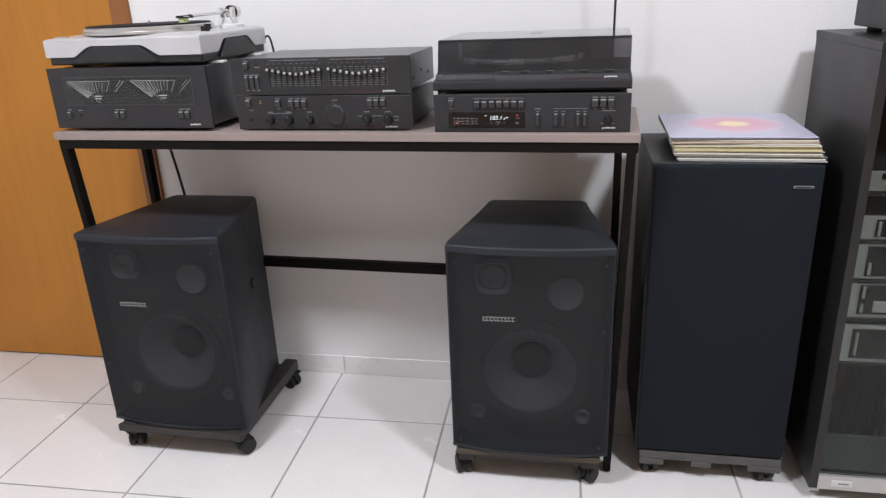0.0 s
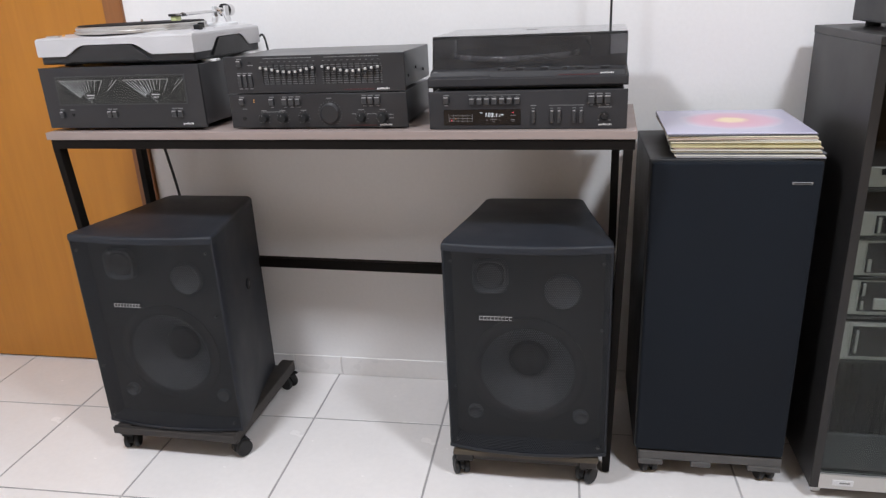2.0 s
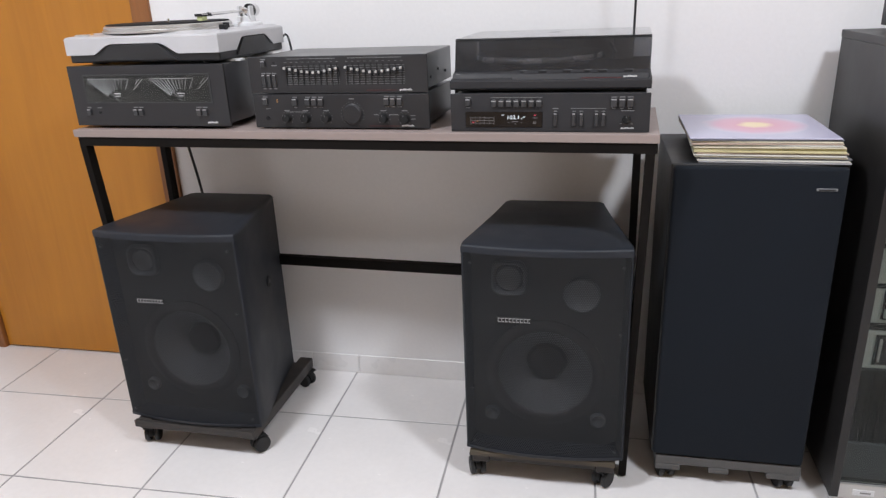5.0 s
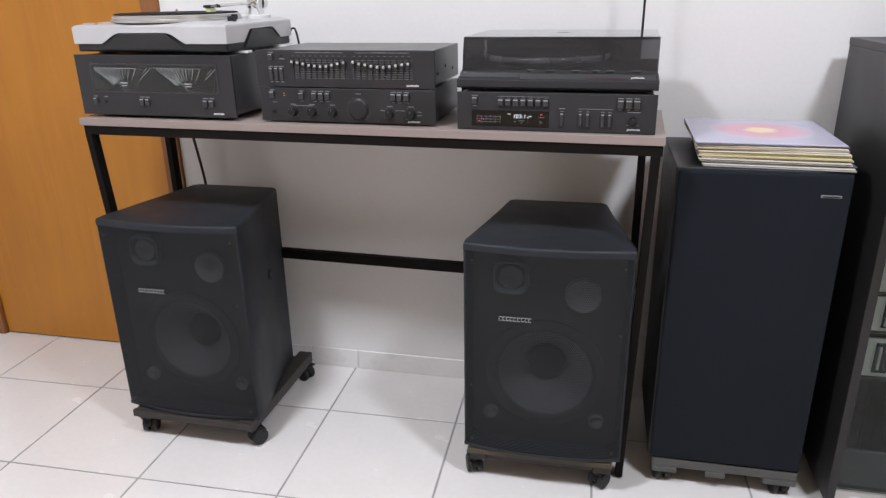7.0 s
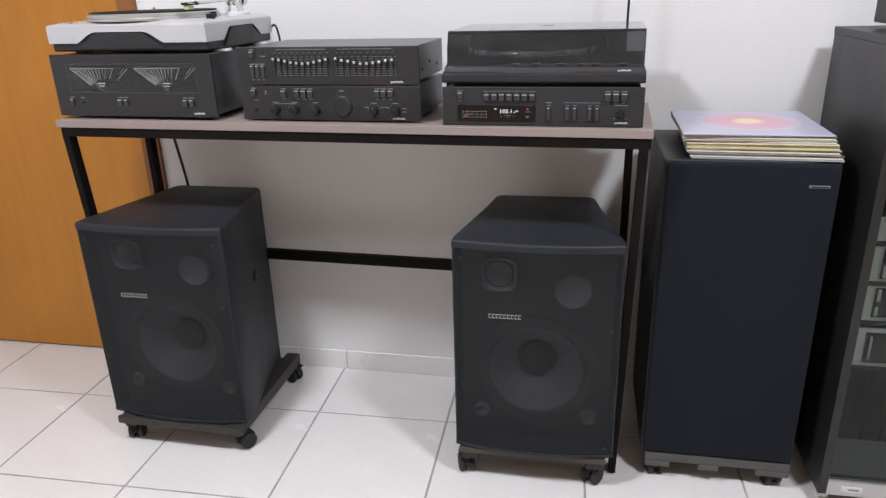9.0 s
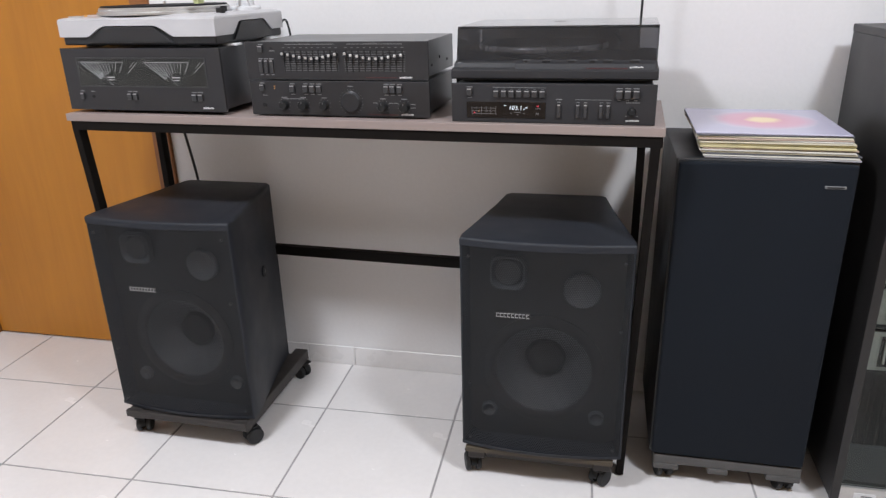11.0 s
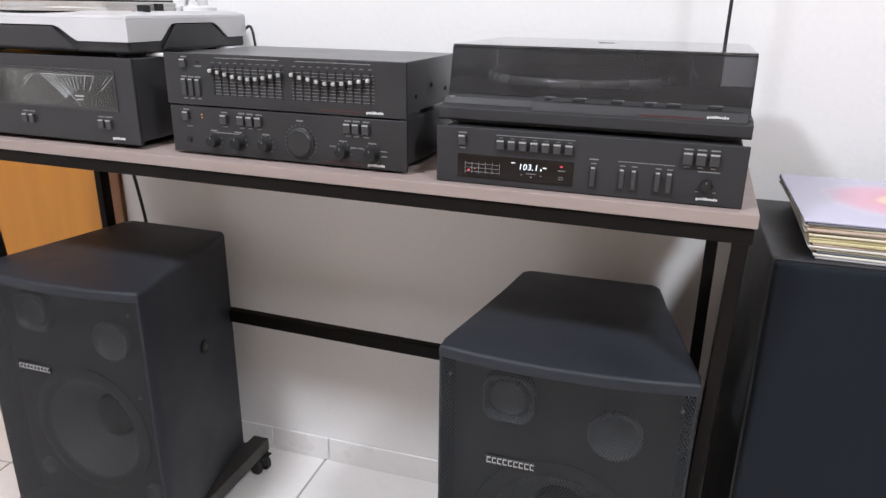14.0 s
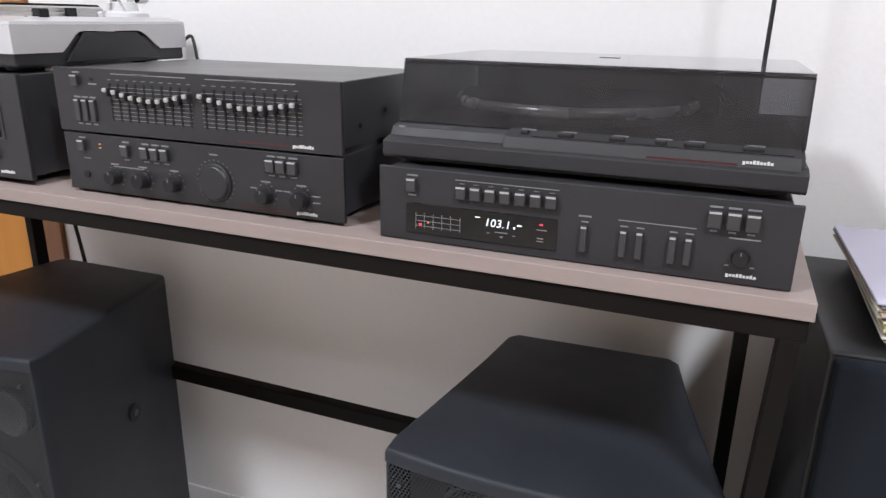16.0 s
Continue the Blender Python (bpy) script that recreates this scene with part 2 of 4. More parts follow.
M_DOLLY = wood_mat("dark_stained_dolly_wood", (0.020, 0.017, 0.016), (0.040, 0.034, 0.031), 0.6, (0.8, 9, 9), 5.0)
M_DOLLYGREY = mat("grey_plastic_dolly", (0.075, 0.072, 0.070), 0.55, vary=0.18, scale=12, fine=200, bump=0.0004)
M_RACK = mat("dark_rack_laminate", (0.0165, 0.0155, 0.0155), 0.40, spec=0.42, vary=0.14, scale=4, fine=300, bump=0.0001)
M_LOWPANEL = mat("grey_blue_panel", (0.050, 0.053, 0.060), 0.5, vary=0.12, scale=6, fine=300)
M_RACKIN = mat("rack_inside_black", (0.016, 0.016, 0.016), 0.6, vary=0.15, scale=6, fine=300)
M_GRILLE = grille_mat("perforated_steel_grille", (0.0165, 0.0190, 0.0225), 0.0052)
# the lid's pale veil also paints in the haze of reflected light
M_SMOKE = clear_mat("smoked_acrylic", (0.60, 0.60, 0.61), 0.06, 1.38, 1.0, dust=0.048)
# tint holds back light to imitate the shade inside the rack
M_GLASS = clear_mat("shade_tinted_glass", (0.76, 0.79, 0.77), 0.02, 1.3, 0.8)
M_METERGLASS = clear_mat("meter_glass", (0.92, 0.92, 0.91), 0.07, 1.28, 0.55)
M_PLATTER = mat("black_platter_rubber", (0.013, 0.013, 0.014), 0.75, spec=0.2, vary=0.1, scale=14, fine=200, bump=0.0002)
M_PLATRIM = mat("satin_alloy_platter_rim", (0.62, 0.62, 0.63), 0.27, spec=0.6, metal=0.6, rough_vary=0.02, vary=0.06, scale=20, fine=300)
M_PAPER = [mat("sleeve_card_" + k, c, 0.6, vary=0.12, scale=20, fine=400) for k, c in
           (("cream", (0.58, 0.53, 0.40)), ("white", (0.55, 0.53, 0.48)), ("ochre", (0.52, 0.46, 0.26)), ("rust", (0.42, 0.32, 0.26)),
            ("grey", (0.34, 0.33, 0.34)), ("dark", (0.10, 0.10, 0.11)))]
M_COVER = cover_mat("printed_sleeve_cover")
M_CABLE = mat("black_cable_sheath", (0.012, 0.012, 0.013), 0.5, vary=0.1, scale=30, fine=200)
M_DISPLAY = glow_mat("display_segments", (0.85, 0.95, 1.0), 1.0)
M_REDLED = glow_mat("red_led", (1.0, 0.07, 0.12), 0.8)
M_AMBERLED = glow_mat("amber_led", (1.0, 0.50, 0.15), 0.35)
M_LAMPGLOW = glow_mat("lamp_diffuser", (1.0, 0.97, 0.95), 1.0)
M_FOAM = mat("white_foam", (0.70, 0.70, 0.70), 0.8, vary=0.06, scale=30, fine=300, bump=0.0004)
M_CART = mat("pale_green_cartridge", (0.42, 0.46, 0.22), 0.4, vary=0.1, scale=60, fine=300)


# ---- shape helpers ----
def part(name, bm, material, parent=None, label="", smooth=False):
    me = bpy.data.meshes.new(name)
    bmesh.ops.recalc_face_normals(bm, faces=bm.faces)
    bm.to_mesh(me); bm.free()
    me.materials.append(material)
    if smooth:
        me.polygons.foreach_set("use_smooth", [True] * len(me.polygons))
        me.set_sharp_from_angle(angle=radians(35))
    ob = new(name, me)
    if parent is not None:
        ob.parent = parent
    return tagged(ob, label)


def thing(name, m, label, category, group="", kind=""):
    ob = new(name)
    ob.empty_display_size = 0.05
    ob.matrix_world = m
    return tagged(ob, label, category, group, kind)


def boxes(*specs, bevel=0.0, seg=2):
    """One bmesh of boxes (x0, x1, y0, y1, z0, z1)."""
    bm = bmesh.new()
    for x0, x1, y0, y1, z0, z1 in specs:
        vs = [bm.verts.new((x, y, z)) for x in (x0, x1) for y in (y0, y1) for z in (z0, z1)]
        for f in ((0, 1, 3, 2), (4, 6, 7, 5), (0, 4, 5, 1), (2, 3, 7, 6), (0, 2, 6, 4), (1, 5, 7, 3)):
            bm.faces.new([vs[i] for i in f])
    if bevel:
        bmesh.ops.recalc_face_normals(bm, faces=bm.faces)
        bmesh.ops.bevel(bm, geom=bm.edges[:], offset=bevel, segments=seg, affect="EDGES", profile=0.5)
    return bm


def rod(bm, a, b, r, seg=16, r2=None):
    """Closed cylinder or cone frustum from a to b, added to bm."""
    a, b = Vector(a), Vector(b)
    q = (b - a).to_track_quat("Z", "Y")
    rings = []
    for p, rad in ((a, r), (b, r if r2 is None else r2)):
        rings.append([bm.verts.new(p + q @ Vector((rad * math.cos(2 * math.pi * i / seg), rad * math.sin(2 * math.pi * i / seg), 0))) for i in range(seg)])
    for i in range(seg):
        j = (i + 1) % seg
        bm.faces.new((rings[0][i], rings[0][j], rings[1][j], rings[1][i]))
    bm.faces.new(rings[0][::-1]); bm.faces.new(rings[1])
    return bm


def rods(*specs, seg=16):
    bm = bmesh.new()
    for a, b, r in specs:
        rod(bm, a, b, r, seg)
    return bm


def lathe(profile, axis="Z", seg=48, at=(0, 0, 0)):
    """Revolve (radius, height) pairs round an axis through at."""
    bm = bmesh.new()
    at = Vector(at)
    rings = []
    for r, h in profile:
        ring = []
        for i in range(seg):
            c, s = math.cos(2 * math.pi * i / seg), math.sin(2 * math.pi * i / seg)
            p = Vector((r * c, r * s, h)) if axis == "Z" else Vector((r * c, h, r * s))
            ring.append(bm.verts.new(at + p))
        rings.append(ring)
    for k in range(len(rings) - 1):
        for i in range(seg):
            j = (i + 1) % seg
            bm.faces.new((rings[k][i], rings[k][j], rings[k + 1][j], rings[k + 1][i]))
    bm.faces.new(rings[0][::-1]); bm.faces.new(rings[-1])
    return bm


def prism(outline, lo, hi, axis="Z", bevel=0.0, seg=2):
    """Extrude an outline of pairs: axis Z gives (x, y), Y gives (x, z), X gives (y, z)."""
    def place(p, h):
        return (p[0], p[1], h) if axis == "Z" else (p[0], h, p[1]) if axis == "Y" else (h, p[0], p[1])
    bm = bmesh.new()
    low = [bm.verts.new(place(p, lo)) for p in outline]
    high = [bm.verts.new(place(p, hi)) for p in outline]
    bm.faces.new(low[::-1]); bm.faces.new(high)
    for i in range(len(outline)):
        j = (i + 1) % len(outline)
        bm.faces.new((low[i], low[j], high[j], high[i]))
    if bevel:
        bmesh.ops.recalc_face_normals(bm, faces=bm.faces)
        bmesh.ops.bevel(bm, geom=bm.edges[:], offset=bevel, segments=seg, affect="EDGES", profile=0.5, clamp_overlap=True)
    return bm


def tube(points, r, seg=8, steps=8):
    """A cable: a round sweep along a smooth line through the points."""
    pts = [Vector(p) for p in points]
    line = []
    for i in range(len(pts) - 1):
        p0, p1, p2, p3 = pts[max(i - 1, 0)], pts[i], pts[i + 1], pts[min(i + 2, len(pts) - 1)]
        for k in range(steps):
            t = k / steps
            line.append(0.5 * ((2 * p1) + (p2 - p0) * t + (2 * p0 - 5 * p1 + 4 * p2 - p3) * t * t + (3 * p1 - p0 - 3 * p2 + p3) * t ** 3))
    line.append(pts[-1])
    bm = bmesh.new()
    rings = []
    for i, p in enumerate(line):
        d = (line[min(i + 1, len(line) - 1)] - line[max(i - 1, 0)]).normalized()
        q = d.to_track_quat("Z", "Y")
        rings.append([bm.verts.new(p + q @ Vector((r * math.cos(2 * math.pi * k / seg), r * math.sin(2 * math.pi * k / seg), 0))) for k in range(seg)])
    for i in range(len(rings) - 1):
        for k in range(seg):
            j = (k + 1) % seg
            bm.faces.new((rings[i][k], rings[i][j], rings[i + 1][j], rings[i + 1][k]))
    bm.faces.new(rings[0][::-1]); bm.faces.new(rings[-1])
    return bm


def in_room(x, y, z=0.0):
    return ROOM @ Vector((x, y, z))


# ---- the room ----
U0, U1, V1 = -1.612, 4.2, -4.6     # the room's left wall, right wall and rear wall in its own frame
DOOR_L, DOOR_R, DOOR_H, JAMB = -1.452, -0.632, 2.10, 0.062


def structure(name, bm, material, label, category):
    ob = part(name, bm, material)
    ob.matrix_world = ROOM
    return tagged(ob, label, category, kind="structure")


floor = structure("floor", boxes((U0 - 0.15, U1 + 0.15, V1 - 0.15, 0.15, -0.12, -0.0025)), M_GROUT, "white glazed ceramic tile floor with grey grout", "floor")
structure("ceiling", boxes((U0 - 0.15, U1 + 0.15, V1 - 0.15, 0.15, CEILING_Z, CEILING_Z + 0.12)), M_CEIL, "plain unseen ceiling, warm-toned to tint the bounced light", "ceiling")
structure("wall_north", boxes((U0 - 0.15, DOOR_L - JAMB + 0.02, 0, 0.15, 0, CEILING_Z), (DOOR_R + JAMB - 0.02, U1 + 0.15, 0, 0.15, 0, CEILING_Z),
          (DOOR_L - JAMB + 0.02, DOOR_R + JAMB - 0.02, 0, 0.15, DOOR_H + JAMB - 0.02, CEILING_Z)), M_WALL, "smooth white painted wall with a door opening", "wall")
structure("wall_west", boxes((U0 - 0.15, U0, V1, 0, 0, CEILING_Z)), M_WALL, "smooth white painted side wall", "wall")
# east and south walls are out of view; they close the room and bounce warm fill
structure("wall_east", boxes((U1, U1 + 0.15, V1, 0, 0, CEILING_Z)), M_BOUNCEWALL, "unseen side wall, warm-toned to tint the bounced light", "wall")
structure("wall_south", boxes((U0 - 0.15, U1 + 0.15, V1 - 0.15, V1, 0, CEILING_Z)), M_BOUNCEWALL, "unseen rear wall, warm-toned to tint the bounced light", "wall")

# door: leaf, frame, handle
door = thing("door_1", ROOM, "closed orange-brown varnished wooden door in a darker frame", "door", kind="structure")
part("door_leaf", boxes((DOOR_L + 0.003, DOOR_R - 0.003, 0.004, 0.039, 0.006, DOOR_H - 0.003), bevel=0.002), M_DOOR, door)
part("door_frame", boxes((DOOR_L - JAMB, DOOR_L, -0.012, 0.14, 0, DOOR_H), bevel=0.003), M_FRAME, door, "reddish brown varnished jamb")
part("door_frame", boxes((DOOR_R, DOOR_R + JAMB, -0.012, 0.14, 0, DOOR_H), bevel=0.003), M_FRAME, door, "reddish brown varnished jamb")
part("door_frame", boxes((DOOR_L - JAMB, DOOR_R + JAMB, -0.012, 0.14, DOOR_H, DOOR_H + JAMB), bevel=0.003), M_FRAME, door, "reddish brown varnished head")

# ---- ceiling lamps ----
for lx, ly in LAMPS:
    cl = thing("ceiling_lamp", pose(lx, ly, CEILING_Z), "round white ceiling lamp with a pale diffuser", "ceiling lamp", "ceiling lamps")
    part("lamp_base", lathe([(0.12, 0.0), (0.12, -0.03), (0.105, -0.035), (0.10, -0.03)], seg=32), M_PALE, cl)
    part("diffuser", lathe([(0.10, -0.030), (0.095, -0.048), (0.06, -0.058), (0.005, -0.060)], seg=32), M_LAMPGLOW, cl)
# ---- the table ----
TX0, TX1, TY0, TY1, TOP, BOARD = -1.482, 0.0, 0.008, 0.375, 0.940, 0.019
table = thing("sideboard_table", pose(0, 0, 0), "narrow taupe laminate table on a dark brown steel frame", "table")
part("tabletop", boxes((TX0, TX1, TY0, TY1, TOP - BOARD, TOP), bevel=0.0012), M_TOP, table, "taupe wood-look laminate board")
# added sheet, out of view: reflects warm light onto the wall below the table
part("underside", boxes((TX0 + 0.030, TX1 - 0.028, TY0 + 0.034, TY1 - 0.042, TOP - BOARD - 0.0030, TOP - BOARD + 0.0005)), M_BOUNCEBOARD, table, "unseen brown sheet bouncing warm light under the board")
LEG, LEGD, LEAN_BACK, LEAN_IN = 0.020, 0.028, 0.072, 0.020
rail_z0, rail_z1 = TOP - BOARD - 0.024, TOP - BOARD - 0.0005
for lx in (TX0 + 0.008, TX1 - 0.003 - LEG):
    for ly in (TY0 + 0.004, TY1 - 0.012 - LEGD):
        front, east = ly < 0.1, lx > -0.5
        x0 = lx - (0.027 if east and not front else 0.004 if east else 0.0)      # the back leg at the records' end stands further in
        bm = boxes((x0, x0 + LEG, ly, ly + LEGD, 0.006, rail_z0 + 0.002), bevel=0.002)
        sx, sy = (-LEAN_IN if east and front else 0.0), (LEAN_BACK if front else 0.0)
        for v in bm.verts:      # the front legs lean back a little towards the floor
            f = (rail_z0 - v.co.z) / rail_z0
            v.co += Vector((sx * f, sy * f, 0))
        part("leg", bm, M_STEEL, table)
        fx, fy = x0 + LEG / 2 + sx, ly + LEGD / 2 + sy
        part("foot", rods(((fx, fy, 0.0), (fx, fy, 0.007), 0.009)), M_RUBBER, table, "black rubber foot")
for ly in (TY0 + 0.004, TY1 - 0.012 - LEGD):
    part("rail", boxes((TX0 + 0.008, TX1 - 0.003, ly, ly + LEGD, rail_z0, rail_z1), bevel=0.002), M_STEEL, table)
for lx in (TX0 + 0.008, TX1 - 0.003 - LEG):
    part("rail", boxes((lx, lx + LEG, TY0 + 0.033, TY1 - 0.041, rail_z0, rail_z1), bevel=0.002), M_STEEL, table)
part("stretcher", boxes((TX0 + 0.0285, TX1 - 0.0505, TY1 - 0.038, TY1 - 0.014, 0.452, 0.482), bevel=0.002), M_STEEL, table)


# ---- hi-fi helpers ----
def bars(specs, y, depth=0.0004):
    """Flat print on a face: (x0, x1, z0, z1) raised a hair from y."""
    return boxes(*[(a, b, y - depth, y, c, d) for a, b, c, d in specs])


def wordmark(parent, x0, x1, z0, z1, y, material=M_WHITE):
    """A maker's mark as a row of small plain blocks."""
    step = (x1 - x0) / 9
    part("maker_mark", bars([(x0 + i * step, x0 + (i + 0.80) * step, z0 + (0.0002 if i == 0 else 0.0012), z1 - (0.0002 if i in (3, 4, 7) else 0.0012)) for i in range(9)], y), material, parent, "small white maker's mark")


def button(parent, x, z, w, h, y, out=0.006):
    b = part("button", boxes((x - w / 2, x + w / 2, y - out, y + 0.001, z - h / 2, z + h / 2), bevel=0.0008, seg=1), M_BTN, parent)
    part("button_edge", boxes((x - w / 2 + 0.0006, x + w / 2 - 0.0006, y - out - 0.0006, y - out + 0.001, z + h / 2 - 0.0024, z + h / 2 - 0.0004)), M_BTNTOP, b, "pale upper edge")


def caption(parent, x, z, w, y, h=0.0022, material=M_GREYPRINT):
    part("caption", bars([(x - w / 2, x + w / 2, z - h / 2, z + h / 2)], y), material, parent)


def knob(parent, x, z, r, y, out, pointer=True, grip=0):
    prof = [(r * 1.08, 0.0), (r * 1.08, -0.002), (r, -0.003), (r * 0.96, -out + 0.0015), (r * 0.88, -out), (0.0006, -out)]
    k = part("knob", lathe([(a, y + h) for a, h in prof], "Y", 28, (x, 0, z)), M_FACE if r > 0.02 else M_KNOB, parent, smooth=True)
    if pointer:
        part("pointer", boxes((x - 0.0007, x + 0.0007, y - out - 0.0006, y - out + 0.0004, z + r * 0.45, z + r * 0.85)), M_DIMPRINT, k, "dim grey pointer line")
    return k


def dial_ticks(parent, x, z, r, y, n, span=270, size=0.0016):
    specs = []
    for i in range(n):
        a = radians(-span / 2 + span * i / (n - 1))
        cx, cz = x + r * math.sin(a), z + r * math.cos(a)
        specs.append((cx - size / 2, cx + size / 2, cz - size / 2, cz + size / 2))
    part("dial_ticks", bars(specs, y), M_DIMPRINT, parent)


def deck_body(parent, x0, x1, y0, y1, z0, z1, inset=0.012, face_thick=0.006, face_mat=None, feet=True):
    """Front panel, steel cover with side vents and four feet."""
    part("front_panel", boxes((x0, x1, y0, y0 + face_thick, z0, z1), bevel=0.0012), face_mat or M_FACE, parent)
    part("cover", boxes((x0 + inset, x1 - inset, y0 + face_thick, y1, z0 + 0.004, z1 - 0.0015), bevel=0.0015), M_COVERTOP, parent)
    if feet:
        for fx in (x0 + 0.05, x1 - 0.05):
            for fy in (y0 + 0.05, y1 - 0.05):
                part("foot", rods(((fx, fy, TOP if z0 < 0.96 else z0 - 0.003), (fx, fy, z0 + 0.005), 0.014), seg=14), M_RUBBER, parent)


# ---- power amplifier with two meters ----
amp = thing("power_amplifier", pose(0, 0, 0), "black power amplifier with a wide twin meter window on the table", "amplifier")
AX0, AX1, AY, AZ0, AZ1 = -1.479, -1.026, 0.030, 0.948, 1.100
deck_body(amp, AX0, AX1, AY, 0.345, AZ0, AZ1, inset=0.010, face_thick=0.008)
gx0, gx1, gz0, gz1 = -1.431, -1.070, 1.009, 1.075
part("meter_frame", boxes((gx0 - 0.004, gx1 + 0.004, AY - 0.0015, AY + 0.001, gz1, gz1 + 0.003), (gx0 - 0.004, gx1 + 0.004, AY - 0.0015, AY + 0.001, gz0 - 0.003, gz0),
                          (gx0 - 0.004, gx0, AY - 0.0015, AY + 0.001, gz0, gz1), (gx1, gx1 + 0.004, AY - 0.0015, AY + 0.001, gz0, gz1)), M_BTN, amp, "thin grey window frame")
dial = part("meter_dial", boxes((gx0, gx1, AY - 0.0012, AY - 0.0004, gz0, gz1)), M_METERBACK, amp, "dark grey dial card with pale scales")
for cx in (-1.338, -1.152):
    bm = bmesh.new()
    for i in range(17):
        tx = cx - 0.084 + 0.166 * i / 16
        top = Vector((tx, AY - 0.0016, 1.0665))
        foot = Vector((cx + 0.002, AY - 0.0016, 1.000))
        if i in (11, 13, 14):
            continue
        span = 0.62 - 0.030 * i if i < 9 else (0.20 if i % 2 else 0.38)
        rod(bm, top, top + (foot - top) * span, 0.00062, 4)
    rod(bm, (cx - 0.084, AY - 0.0016, 1.0668), (cx + 0.040, AY - 0.0016, 1.0668), 0.0005, 4)
    part("meter_scale", bm, M_PALEPRINT, dial, "pale radiating scale marks")
    part("scale_caption", bars([(cx - 0.011, cx + 0.011, 1.029, 1.0315), (cx - 0.008, cx + 0.008, 1.023, 1.025)], AY - 0.0013), M_WHITE, dial)
    bm = bmesh.new()
    rod(bm, (cx + 0.002, AY - 0.002, 1.011), (cx - 0.056, AY - 0.002, 1.068), 0.0008, 4)
    part("needle", bm, M_GREYPRINT, dial, "fine pale needle at rest")
part("meter_glass", boxes((gx0 + 0.001, gx1 - 0.001, AY - 0.0042, AY - 0.0032, gz0 + 0.001, gz1 - 0.001)), M_METERGLASS, amp, "clear meter glass").visible_shadow = False
for bx, w in ((-1.433, 0.010), (-1.292, 0.011), (-1.276, 0.011), (-1.108, 0.012), (-1.091, 0.012)):
    button(amp, bx, 0.983, w, 0.016, AY)
    caption(amp, bx, 0.9955, w + 0.002, AY, 0.002)
caption(amp, -1.402, 0.9945, 0.012, AY, 0.0018)
part("jack", rods(((-1.402, AY - 0.002, 0.982), (-1.402, AY + 0.002, 0.982), 0.004), seg=12), M_KNOB, amp)
wordmark(amp, -1.089, -1.060, 0.9545, 0.9605, AY)

# ---- graphic equaliser and preamplifier ----
PX0, PX1, PY = -0.961, -0.513, 0.040
pre = thing("preamplifier", pose(0, 0, 0), "black preamplifier with a large round volume knob on the table", "amplifier")
deck_body(pre, PX0, PX1, PY, 0.300, 0.944, 1.0245, inset=0.012)
button(pre, -0.927, 1.008, 0.011, 0.015, PY); caption(pre, -0.927, 1.0185, 0.012, PY)
caption(pre, -0.922, 0.990, 0.012, PY, 0.0018, M_DIMPRINT)
part("indicator", boxes((-0.897, -0.894, PY - 0.001, PY, 1.0105, 1.0122), (-0.897, -0.894, PY - 0.001, PY, 1.0055, 1.007)), M_AMBERLED, pre, "small amber indicator")
for bx in (-0.849, -0.815, -0.798, -0.781):
    button(pre, bx, 1.006, 0.012, 0.016, PY)
    caption(pre, bx, 1.0175, 0.012, PY); caption(pre, bx, 0.9935, 0.009, PY, 0.002)
for bx in (-0.615, -0.600, -0.583):
    button(pre, bx, 1.007, 0.012, 0.016, PY)
    caption(pre, bx, 1.0185, 0.012, PY); caption(pre, bx, 0.9945, 0.009, PY, 0.002)
for kx, r in ((-0.873, 0.010), (-0.824, 0.011), (-0.770, 0.010), (-0.625, 0.010), (-0.573, 0.011)):
    knob(pre, kx, 0.968, r, PY, 0.014)
    dial_ticks(pre, kx, 0.968, r + 0.005, PY, 9)
    caption(pre, kx, 0.9855, 0.014, PY, 0.002)
caption(pre, -0.848, 0.9825, 0.055, PY, 0.0012)
for kx, dz in ((-0.644, 0.976), (-0.606, 0.976), (-0.594, 0.976), (-0.552, 0.974), (-0.552, 0.966)):
    caption(pre, kx, dz, 0.010, PY, 0.0016, M_GREYPRINT)
knob(pre, -0.703, 0.977, 0.0235, PY, 0.007, pointer=False)
dial_ticks(pre, -0.703, 0.977, 0.029, PY, 21, 290)
caption(pre, -0.703, 1.013, 0.013, PY, 0.0022)
part("jack", rods(((-0.926, PY - 0.002, 0.967), (-0.926, PY + 0.002, 0.967), 0.005), seg=14), M_KNOB, pre)
wordmark(pre, -0.581, -0.551, 0.9475, 0.953, PY)
caption(pre, -0.625, 0.9495, 0.075, PY, 0.002, M_REDPRINT)

eq = thing("graphic_equaliser", pose(0, 0, 0), "black graphic equaliser with twenty sliders stacked on the preamplifier", "equaliser")
deck_body(eq, PX0 - 0.001, PX1, PY - 0.002, 0.302, 1.0275, 1.113, inset=0.010)
EY = PY - 0.002
button(eq, -0.920, 1.097, 0.011, 0.014, EY); caption(eq, -0.920, 1.107, 0.012, EY)
part("indicator", boxes((-0.896, -0.890, EY - 0.0008, EY, 1.097, 1.101)), M_KNOB, eq)
caption(eq, -0.892, 1.0925, 0.014, EY, 0.002)
for sx in (-0.923, -0.909, -0.895):
    button(eq, sx, 1.057, 0.0085, 0.029, EY, 0.004)
    caption(eq, sx, 1.0745, 0.011, EY, 0.0022); caption(eq, sx, 1.0385, 0.008, EY, 0.0022)
grid = [(-0.864, -0.728, 1.048 + i * 0.0052, 1.0488 + i * 0.0052) for i in range(9)] + [(-0.712, -0.566, 1.048 + i * 0.0052, 1.0488 + i * 0.0052) for i in range(9)]
